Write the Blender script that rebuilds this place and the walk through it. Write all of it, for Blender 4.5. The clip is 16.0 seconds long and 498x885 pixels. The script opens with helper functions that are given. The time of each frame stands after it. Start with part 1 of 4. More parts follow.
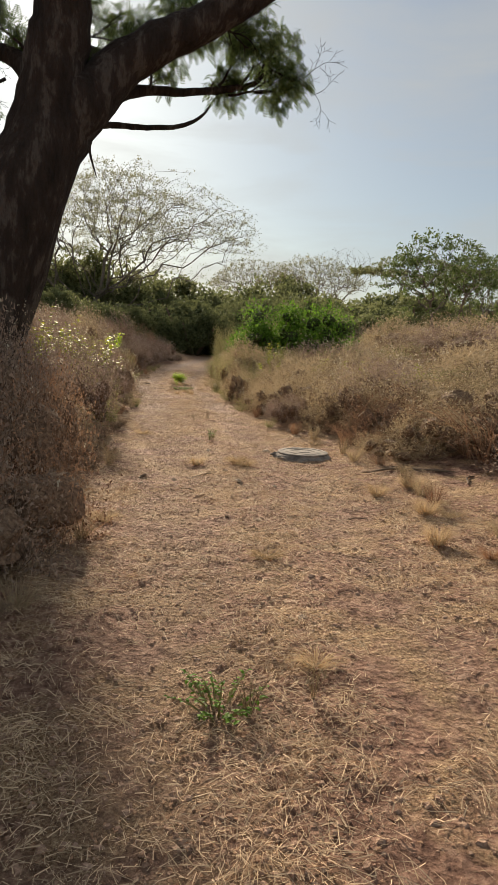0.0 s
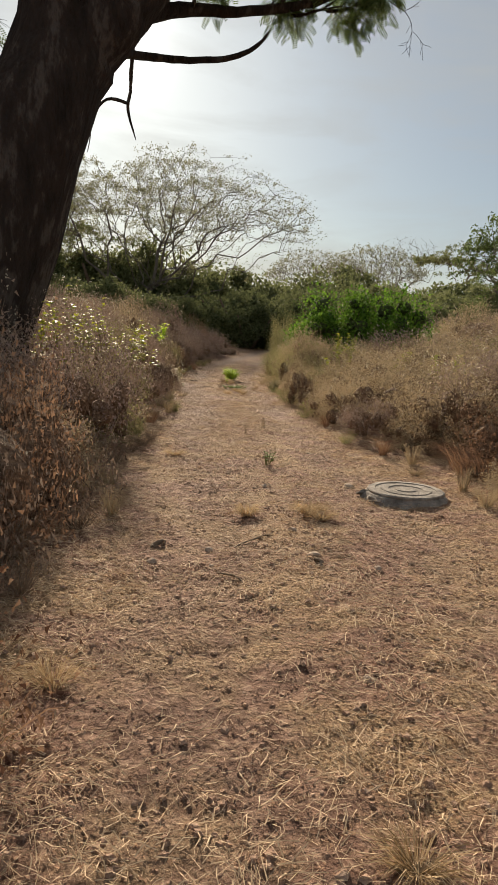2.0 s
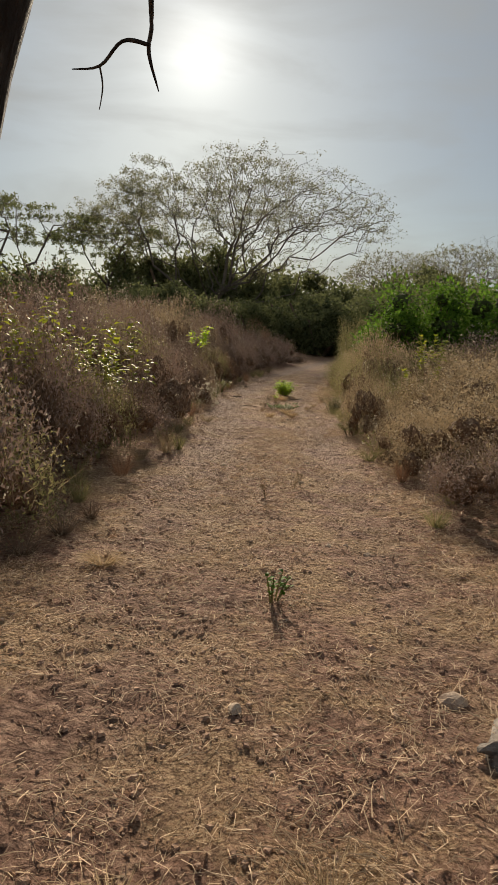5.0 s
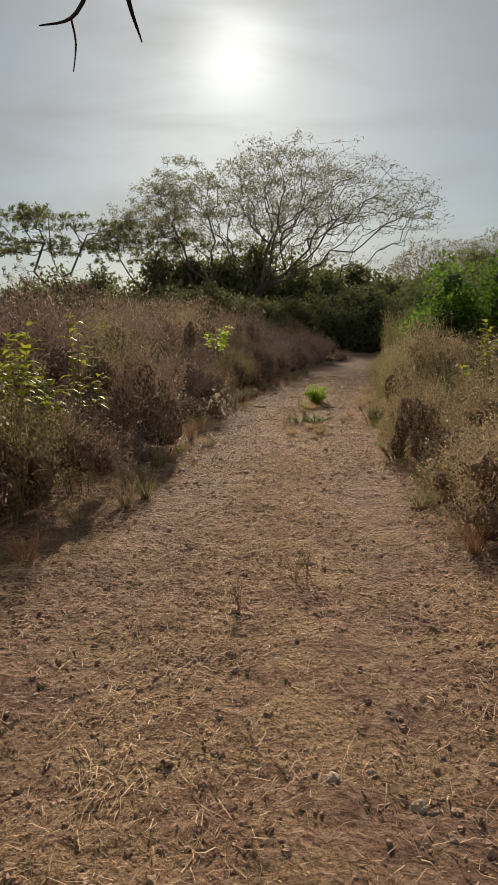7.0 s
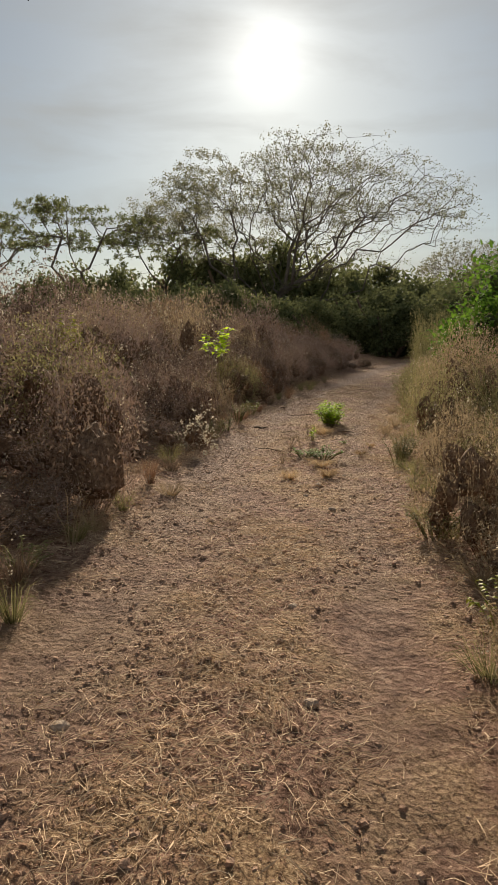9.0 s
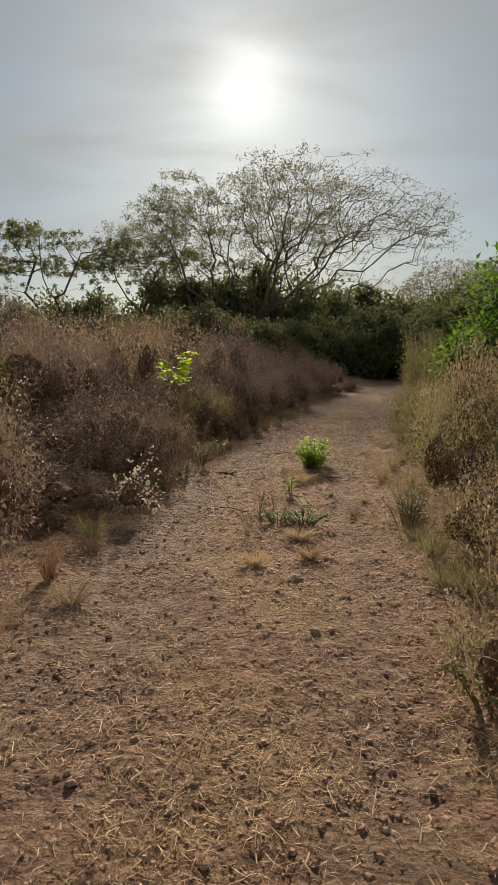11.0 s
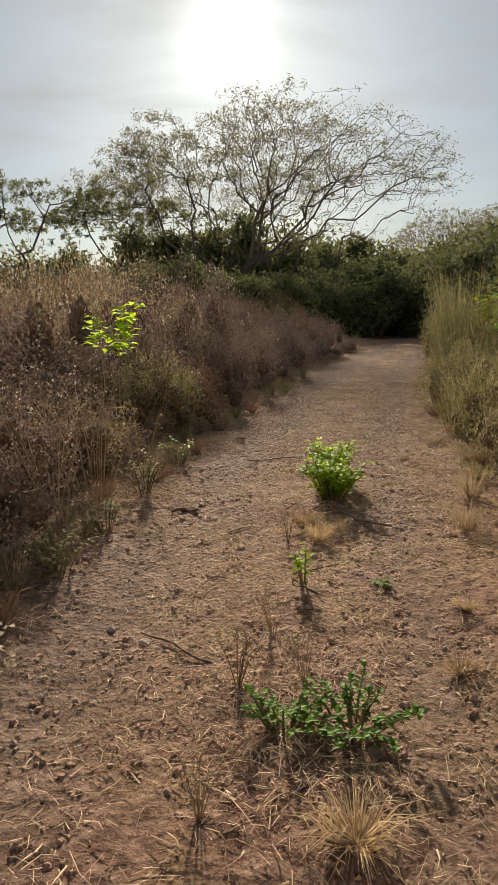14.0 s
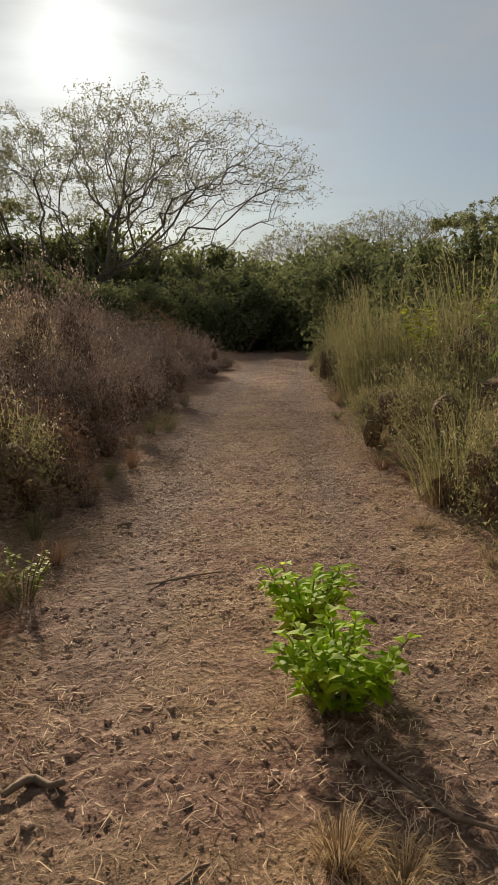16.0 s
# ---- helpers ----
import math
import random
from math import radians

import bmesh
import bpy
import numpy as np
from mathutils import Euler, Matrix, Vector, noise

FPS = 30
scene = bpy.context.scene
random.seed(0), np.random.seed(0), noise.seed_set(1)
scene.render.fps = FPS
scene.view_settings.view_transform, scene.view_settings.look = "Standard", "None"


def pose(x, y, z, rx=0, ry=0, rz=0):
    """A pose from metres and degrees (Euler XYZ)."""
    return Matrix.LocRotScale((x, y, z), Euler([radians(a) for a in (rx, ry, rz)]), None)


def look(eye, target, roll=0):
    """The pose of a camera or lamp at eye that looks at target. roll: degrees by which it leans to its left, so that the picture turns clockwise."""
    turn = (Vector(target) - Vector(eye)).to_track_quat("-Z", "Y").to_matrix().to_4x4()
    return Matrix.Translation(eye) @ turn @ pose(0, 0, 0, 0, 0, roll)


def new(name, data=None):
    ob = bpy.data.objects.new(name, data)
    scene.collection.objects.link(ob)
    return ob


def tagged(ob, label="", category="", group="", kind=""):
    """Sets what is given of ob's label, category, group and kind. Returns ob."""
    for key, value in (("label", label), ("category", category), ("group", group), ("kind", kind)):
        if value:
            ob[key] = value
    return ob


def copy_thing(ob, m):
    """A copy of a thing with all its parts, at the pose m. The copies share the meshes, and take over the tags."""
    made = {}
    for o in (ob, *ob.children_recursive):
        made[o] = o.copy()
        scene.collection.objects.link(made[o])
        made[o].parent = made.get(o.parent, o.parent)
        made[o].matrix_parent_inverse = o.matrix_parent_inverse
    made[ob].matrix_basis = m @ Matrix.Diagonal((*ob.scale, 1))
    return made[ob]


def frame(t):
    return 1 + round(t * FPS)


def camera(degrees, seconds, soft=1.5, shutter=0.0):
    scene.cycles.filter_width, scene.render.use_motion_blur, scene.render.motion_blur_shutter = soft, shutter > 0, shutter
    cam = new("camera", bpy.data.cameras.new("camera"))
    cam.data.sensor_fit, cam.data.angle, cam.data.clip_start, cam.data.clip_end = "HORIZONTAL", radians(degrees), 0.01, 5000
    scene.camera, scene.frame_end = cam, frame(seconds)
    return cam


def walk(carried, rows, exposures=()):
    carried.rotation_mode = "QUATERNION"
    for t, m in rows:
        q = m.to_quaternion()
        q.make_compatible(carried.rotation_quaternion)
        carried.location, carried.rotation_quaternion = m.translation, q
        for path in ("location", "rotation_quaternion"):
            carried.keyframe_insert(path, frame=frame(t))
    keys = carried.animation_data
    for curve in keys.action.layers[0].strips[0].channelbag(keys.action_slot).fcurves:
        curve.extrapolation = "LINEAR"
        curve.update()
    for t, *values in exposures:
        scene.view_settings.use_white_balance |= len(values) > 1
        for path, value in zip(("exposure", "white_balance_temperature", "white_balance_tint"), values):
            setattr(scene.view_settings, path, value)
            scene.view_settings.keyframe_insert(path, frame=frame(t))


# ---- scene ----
cam = camera(39.8, 16.0)
PATH = [
    (0, (0.379, 2.16, 1.607), (0.461, 4.136, 1.312), 2.7),
    (0.5, (0.378, 3.054, 1.557), (0.412, 5.029, 1.242), 2.6),
    (1, (0.295, 3.893, 1.529), (0.268, 5.867, 1.207), 2.4),
    (1.5, (0.3, 4.617, 1.485), (0.235, 6.59, 1.163), 2.4),
    (2, (0.283, 5.336, 1.496), (0.208, 7.309, 1.177), 2.5),
    (2.5, (0.293, 6.077, 1.489), (0.228, 8.057, 1.215), 2.2),
    (3, (0.337, 6.813, 1.535), (0.24, 8.788, 1.24), 1.3),
    (3.5, (0.342, 7.562, 1.521), (0.17, 9.53, 1.211), 1.1),
    (3.7, (0.373, 7.866, 1.493), (0.18, 9.832, 1.184), 1.5),
    (5.8, (0.693, 10.487, 1.349), (0.315, 12.428, 1.051), 1.0),
    (6, (0.71, 10.778, 1.319), (0.304, 12.719, 1.06), 0.8),
    (6.5, (0.692, 11.498, 1.363), (0.211, 13.424, 1.119), -0.0),
    (7, (0.673, 12.144, 1.391), (0.226, 14.069, 1.086), -1.2),
    (7.5, (0.67, 12.809, 1.407), (0.209, 14.72, 1.035), -0.6),
    (8, (0.58, 13.483, 1.411), (0.088, 15.381, 1.021), -0.1),
    (8.5, (0.569, 14.127, 1.429), (0.055, 16.027, 1.076), 0.2),
    (9, (0.499, 14.755, 1.459), (-0.012, 16.664, 1.155), 0.0),
    (9.2, (0.489, 14.983, 1.479), (0.002, 16.899, 1.177), -0.2),
    (11.3, (0.175, 17.244, 1.472), (-0.305, 19.172, 1.238), -1.3),
    (11.5, (0.145, 17.477, 1.479), (-0.348, 19.398, 1.224), -1.5),
    (12, (0.125, 18.106, 1.463), (-0.386, 20.013, 1.146), 0.7),
    (12.5, (-0.045, 18.726, 1.455), (-0.577, 20.617, 1.078), -0.5),
    (13, (-0.177, 19.403, 1.422), (-0.686, 21.295, 1.022), -1.8),
    (13.5, (-0.384, 20.077, 1.402), (-0.861, 21.98, 1.012), -2.1),
    (14, (-0.576, 20.723, 1.413), (-1.016, 22.642, 1.06), -2.1),
    (14.5, (-0.818, 21.427, 1.425), (-1.223, 23.365, 1.136), -1.7),
    (15, (-1.024, 22.084, 1.432), (-1.303, 24.049, 1.186), -2.8),
    (15.5, (-1.213, 22.829, 1.475), (-1.381, 24.806, 1.222), -2.8),
    (16, (-1.408, 23.483, 1.503), (-1.445, 25.455, 1.168), -1.7),
]
EXPOSURES = [(0, 1.06), (3.5, 0.7), (6, 0.48), (7, 0.49), (8.5, 0.68), (9.2, 0.62), (11.5, 0.52), (12, 0.52), (13, 0.76), (14, 0.84), (15, 0.69), (16, 0.73)]
walk(cam, [(t, look(eye, target, roll)) for t, eye, target, roll in PATH], EXPOSURES)

# light levels
SKY_STRENGTH = 0.05
SKY_TINT = (0.66, 0.76, 0.83, 1)
CLOUD = (5.0, 5.02, 4.8, 1)
HALO = (6.0, 0.95, 0.5)
SUN_ENERGY = 5.0

# ---- world, sun ----
SUN_AZ, SUN_EL = radians(-13.5), radians(20.8)
SUN_DIR = Vector((math.sin(SUN_AZ) * math.cos(SUN_EL), math.cos(SUN_AZ) * math.cos(SUN_EL), math.sin(SUN_EL)))

world = bpy.data.worlds.new("sky")
scene.world = world
world.use_nodes = True
wn, wl = world.node_tree.nodes, world.node_tree.links
wn.clear()
w_out = wn.new("ShaderNodeOutputWorld")
sky = wn.new("ShaderNodeTexSky")
sky.sky_type = "NISHITA"
sky.sun_disc = False
sky.sun_elevation = SUN_EL
sky.sun_rotation = SUN_AZ
sky.altitude = 50
sky.air_density = 1.0
sky.dust_density = 0.7
sky.ozone_density = 1.5
coord = wn.new("ShaderNodeTexCoord")
dot = wn.new("ShaderNodeVectorMath")
dot.operation = "DOT_PRODUCT"
dot.inputs[1].default_value = SUN_DIR
wl.new(coord.outputs["Generated"], dot.inputs[0])


def wmath(op, a, b=None):
    n = wn.new("ShaderNodeMath")
    n.operation = op
    n.use_clamp = False
    for k, v in enumerate((a, b)):
        if v is None:
            continue
        if isinstance(v, (int, float)):
            n.inputs[k].default_value = v
        else:
            wl.new(v, n.inputs[k])
    return n.outputs[0]


def glow(power, strength):
    return wmath("MULTIPLY", wmath("POWER", wmath("MAXIMUM", dot.outputs["Value"], 0.0), power), strength)


# haze round the sun: disc glare, aureole, wide veil
halo = wmath("ADD", wmath("ADD", glow(620, HALO[0]), glow(60, HALO[1])), glow(9, HALO[2]))
# thin high cloud
stretch = wn.new("ShaderNodeMapping")
stretch.inputs["Scale"].default_value = (1.6, 1.6, 6.0)
wl.new(coord.outputs["Generated"], stretch.inputs["Vector"])
cloud = wn.new("ShaderNodeTexNoise")
cloud.inputs["Scale"].default_value = 2.3
cloud.inputs["Detail"].default_value = 7
cloud.inputs["Roughness"].default_value = 0.55
cloud.inputs["Distortion"].default_value = 0.4
wl.new(stretch.outputs["Vector"], cloud.inputs["Vector"])
cloud_amount = wn.new("ShaderNodeMapRange")
cloud_amount.inputs["From Min"].default_value = 0.42
cloud_amount.inputs["From Max"].default_value = 0.75
cloud_amount.inputs["To Min"].default_value = 0.48
cloud_amount.inputs["To Max"].default_value = 0.85
wl.new(cloud.outputs["Fac"], cloud_amount.inputs["Value"])
veil = wn.new("ShaderNodeMix")
veil.data_type = "RGBA"
wl.new(cloud_amount.outputs["Result"], veil.inputs["Factor"])
sky_tint = wn.new("ShaderNodeMix")
sky_tint.data_type = "RGBA"
sky_tint.blend_type = "MULTIPLY"
sky_tint.inputs["Factor"].default_value = 1.0
sky_tint.inputs["B"].default_value = SKY_TINT
wl.new(sky.outputs["Color"], sky_tint.inputs["A"])
wl.new(sky_tint.outputs["Result"], veil.inputs["A"])
veil.inputs["B"].default_value = CLOUD
halo_col = wn.new("ShaderNodeVectorMath")
halo_col.operation = "SCALE"
halo_col.inputs[0].default_value = (1.0, 0.97, 0.90)
wl.new(halo, halo_col.inputs["Scale"])
total = wn.new("ShaderNodeVectorMath")
total.operation = "ADD"
wl.new(veil.outputs["Result"], total.inputs[0])
wl.new(halo_col.outputs["Vector"], total.inputs[1])
w_bg = wn.new("ShaderNodeBackground")
w_bg.inputs["Strength"].default_value = SKY_STRENGTH
wl.new(total.outputs["Vector"], w_bg.inputs["Color"])
wl.new(w_bg.outputs["Background"], w_out.inputs["Surface"])

sun = new("sun", bpy.data.lights.new("sun", "SUN"))
sun.data.energy = SUN_ENERGY
sun.data.angle = radians(2.6)
sun.data.color = (1.0, 0.84, 0.64)
sun.matrix_world = look(SUN_DIR * 100, (0, 0, 0))


# ---- materials ----
def ramp(nodes, stops):
    r = nodes.new("ShaderNodeValToRGB")
    el = r.color_ramp.elements
    el[0].position, el[0].color = stops[0][0], (*stops[0][1], 1)
    el[1].position, el[1].color = stops[-1][0], (*stops[-1][1], 1)
    for p, c in stops[1:-1]:
        e = el.new(p)
        e.color = (*c, 1)
    return r


def leafy(name, dark, light, translucent=0.35, rough=0.6, tip=None):
    """Thin plant matter: colour varies piece by piece and plant by plant, and lets light through."""
    m = bpy.data.materials.new(name)
    m.use_nodes = True
    n, l = m.node_tree.nodes, m.node_tree.links
    n.clear()
    out = n.new("ShaderNodeOutputMaterial")
    geo = n.new("ShaderNodeNewGeometry")
    info = n.new("ShaderNodeObjectInfo")
    tex = n.new("ShaderNodeTexNoise")
    tex.inputs["Scale"].default_value = 2.2
    pos = n.new("ShaderNodeTexCoord")
    l.new(geo.outputs["Position"], tex.inputs["Vector"])
    add = n.new("ShaderNodeMath")
    add.operation = "MULTIPLY_ADD"
    l.new(geo.outputs["Random Per Island"], add.inputs[0])
    add.inputs[1].default_value = 0.55
    l.new(tex.outputs["Fac"], add.inputs[2])
    add2 = n.new("ShaderNodeMath")
    add2.operation = "MULTIPLY_ADD"
    l.new(info.outputs["Random"], add2.inputs[0])
    add2.inputs[1].default_value = 0.35
    l.new(add.outputs[0], add2.inputs[2])
    stops = [(0.48, dark), (1.0, light)]
    if tip:
        stops.append((1.0, tip))
        stops[1] = (0.85, light)
    r = ramp(n, stops)
    l.new(add2.outputs[0], r.inputs["Fac"])
    p = n.new("ShaderNodeBsdfPrincipled")
    p.inputs["Roughness"].default_value = rough
    p.inputs["Specular IOR Level"].default_value = 0.12
    l.new(r.outputs["Color"], p.inputs["Base Color"])
    t = n.new("ShaderNodeBsdfTranslucent")
    l.new(r.outputs["Color"], t.inputs["Color"])
    mix = n.new("ShaderNodeMixShader")
    mix.inputs["Fac"].default_value = translucent
    l.new(p.outputs["BSDF"], mix.inputs[1])
    l.new(t.outputs["BSDF"], mix.inputs[2])
    l.new(mix.outputs["Shader"], out.inputs["Surface"])
    return m


def rough_mat(name, stops, scale, rough=0.9, bump=0.4, bump_scale=60.0, stretch_z=1.0, depth=0.03):
    m = bpy.data.materials.new(name)
    m.use_nodes = True
    n, l = m.node_tree.nodes, m.node_tree.links
    p = n["Principled BSDF"]
    p.inputs["Roughness"].default_value = rough
    p.inputs["Specular IOR Level"].default_value = 0.25
    pos = n.new("ShaderNodeNewGeometry")
    mp = n.new("ShaderNodeMapping")
    mp.inputs["Scale"].default_value = (1, 1, stretch_z)
    l.new(pos.outputs["Position"], mp.inputs["Vector"])
    a = n.new("ShaderNodeTexNoise")
    a.inputs["Scale"].default_value = scale
    a.inputs["Detail"].default_value = 8
    a.inputs["Roughness"].default_value = 0.65
    l.new(mp.outputs["Vector"], a.inputs["Vector"])
    r = ramp(n, stops)
    l.new(a.outputs["Fac"], r.inputs["Fac"])
    l.new(r.outputs["Color"], p.inputs["Base Color"])
    b = n.new("ShaderNodeTexNoise")
    b.inputs["Scale"].default_value = bump_scale
    b.inputs["Detail"].default_value = 6
    l.new(mp.outputs["Vector"], b.inputs["Vector"])
    bu = n.new("ShaderNodeBump")
    bu.inputs["Strength"].default_value = bump
    bu.inputs["Distance"].default_value = depth
    l.new(b.outputs["Fac"], bu.inputs["Height"])
    l.new(bu.outputs["Normal"], p.inputs["Normal"])
    return m


def ground_mat():
    """Dry reddish earth under trampled straw: patches, grit and fine relief."""
    m = bpy.data.materials.new("dry_earth")
    m.use_nodes = True
    n, l = m.node_tree.nodes, m.node_tree.links
    p = n["Principled BSDF"]
    p.inputs["Roughness"].default_value = 0.95
    p.inputs["Specular IOR Level"].default_value = 0.15
    geo = n.new("ShaderNodeNewGeometry")

    def tex(scale, detail=6, rough=0.6):
        t = n.new("ShaderNodeTexNoise")
        t.inputs["Scale"].default_value = scale
        t.inputs["Detail"].default_value = detail
        t.inputs["Roughness"].default_value = rough
        l.new(geo.outputs["Position"], t.inputs["Vector"])
        return t
    patch, grit, fine = tex(1.5, 9, 0.65), tex(14, 8, 0.7), tex(70, 6, 0.7)
    earth = ramp(n, [(0.36, (0.13, 0.066, 0.046)), (0.5, (0.31, 0.176, 0.125)), (0.64, (0.52, 0.335, 0.24))])
    straw = ramp(n, [(0.36, (0.15, 0.088, 0.054)), (0.5, (0.42, 0.27, 0.15)), (0.64, (0.72, 0.53, 0.32))])
    l.new(grit.outputs["Fac"], earth.inputs["Fac"])
    l.new(fine.outputs["Fac"], straw.inputs["Fac"])
    sel = n.new("ShaderNodeMapRange")
    sel.inputs["From Min"].default_value = 0.45
    sel.inputs["From Max"].default_value = 0.58
    l.new(patch.outputs["Fac"], sel.inputs["Value"])
    mix = n.new("ShaderNodeMix")
    mix.data_type = "RGBA"
    l.new(sel.outputs["Result"], mix.inputs["Factor"])
    l.new(earth.outputs["Color"], mix.inputs["A"])
    l.new(straw.outputs["Color"], mix.inputs["B"])
    # wheel ruts worn down to bare greyish soil
    bare = ramp(n, [(0.34, (0.15, 0.098, 0.074)), (0.5, (0.28, 0.188, 0.142)), (0.66, (0.43, 0.31, 0.235))])
    l.new(grit.outputs["Fac"], bare.inputs["Fac"])
    worn = n.new("ShaderNodeAttribute")
    worn.attribute_name = "wear"
    rut = n.new("ShaderNodeMix")
    rut.data_type = "RGBA"
    l.new(worn.outputs["Fac"], rut.inputs["Factor"])
    l.new(mix.outputs["Result"], rut.inputs["A"])
    l.new(bare.outputs["Color"], rut.inputs["B"])
    l.new(rut.outputs["Result"], p.inputs["Base Color"])
    vor = n.new("ShaderNodeTexVoronoi")
    vor.inputs["Scale"].default_value = 28
    l.new(geo.outputs["Position"], vor.inputs["Vector"])
    h = n.new("ShaderNodeMath")
    h.operation = "MULTIPLY_ADD"
    l.new(grit.outputs["Fac"], h.inputs[0])
    h.inputs[1].default_value = 2.2
    l.new(vor.outputs["Distance"], h.inputs[2])
    h2 = n.new("ShaderNodeMath")
    h2.operation = "ADD"
    l.new(h.outputs[0], h2.inputs[0])
    l.new(fine.outputs["Fac"], h2.inputs[1])
    bu = n.new("ShaderNodeBump")
    bu.inputs["Strength"].default_value = 1.0
    bu.inputs["Distance"].default_value = 0.04
    l.new(h2.outputs[0], bu.inputs["Height"])
    l.new(bu.outputs["Normal"], p.inputs["Normal"])
    return m


M_GROUND = ground_mat()
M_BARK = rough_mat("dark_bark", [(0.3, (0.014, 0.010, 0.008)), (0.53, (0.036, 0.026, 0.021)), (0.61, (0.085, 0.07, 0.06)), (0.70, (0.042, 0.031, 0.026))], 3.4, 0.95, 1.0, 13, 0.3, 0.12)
M_BARK_FAR = rough_mat("grey_bark", [(0.3, (0.09, 0.075, 0.06)), (0.7, (0.20, 0.17, 0.14))], 2.0, 0.95, 0.4, 12, 0.4)
M_TWIG = rough_mat("dry_twig", [(0.3, (0.10, 0.07, 0.05)), (0.7, (0.26, 0.19, 0.13))], 9.0, 0.9, 0.2, 60)
M_STONE = rough_mat("grey_stone", [(0.3, (0.26, 0.185, 0.135)), (0.7, (0.54, 0.43, 0.33))], 14.0, 0.9, 0.5, 60)
M_CONCRETE = rough_mat("weathered_concrete", [(0.3, (0.12, 0.105, 0.09)), (0.5, (0.25, 0.22, 0.19)), (0.72, (0.42, 0.38, 0.33))], 9.0, 0.92, 0.6, 70)
M_BROWN = leafy("dry_brown_leaves", (0.065, 0.042, 0.032), (0.36, 0.265, 0.195), 0.18, 0.85)
M_BROWN_STEM = leafy("dry_brown_stems", (0.11, 0.075, 0.052), (0.30, 0.22, 0.155), 0.1, 0.85)
M_TAN = leafy("tan_dry_grass", (0.13, 0.092, 0.055), (0.46, 0.36, 0.225), 0.25, 0.75)
M_RUST = leafy("rust_dry_grass", (0.10, 0.050, 0.032), (0.40, 0.245, 0.15), 0.2, 0.8)
M_OLIVE = leafy("olive_grass", (0.075, 0.078, 0.030), (0.33, 0.30, 0.14), 0.32, 0.75)
M_STRAW = leafy("bleached_straw", (0.19, 0.118, 0.073), (0.72, 0.55, 0.365), 0.2, 0.7)
M_GREEN = leafy("bright_green_leaves", (0.18, 0.31, 0.012), (0.50, 0.66, 0.045), 0.68, 0.55)
M_BUSH = leafy("deep_green_leaves", (0.045, 0.10, 0.014), (0.16, 0.29, 0.035), 0.45, 0.6)
M_YELLOWGREEN = leafy("yellow_green_leaves", (0.12, 0.17, 0.015), (0.34, 0.36, 0.04), 0.5, 0.5)
M_WOODS = leafy("dull_green_foliage", (0.07, 0.085, 0.036), (0.18, 0.195, 0.085), 0.45, 0.7)
M_FEATHER = leafy("feathery_green_leaves", (0.035, 0.055, 0.016), (0.12, 0.16, 0.05), 0.4, 0.6)
M_THIN = leafy("sparse_grey_green_leaves", (0.085, 0.085, 0.048), (0.22, 0.215, 0.12), 0.5, 0.7)
M_WHITE = leafy("pale_seed_heads", (0.32, 0.27, 0.20), (0.58, 0.52, 0.40), 0.4, 0.8)
M_GOLD = leafy("golden_straw", (0.24, 0.165, 0.085), (0.62, 0.47, 0.29), 0.3, 0.7)
M_PLUM = leafy("faded_mauve_brown_leaves", (0.075, 0.050, 0.042), (0.37, 0.275, 0.225), 0.16, 0.85)
M_CLOD = rough_mat("earth_clod", [(0.3, (0.24, 0.145, 0.10)), (0.55, (0.38, 0.25, 0.175)), (0.75, (0.55, 0.41, 0.31))], 11.0, 0.95, 0.6, 60)
M_CORE = rough_mat("tangled_dry_twigs", [(0.3, (0.07, 0.045, 0.03)), (0.5, (0.19, 0.125, 0.082)), (0.72, (0.34, 0.24, 0.155))], 26.0, 1.0, 1.0, 30)
# darker than the leaf greens: shade inside a crown put into the colour
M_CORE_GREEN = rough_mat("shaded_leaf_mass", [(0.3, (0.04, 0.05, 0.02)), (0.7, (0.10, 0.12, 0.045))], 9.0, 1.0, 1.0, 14)


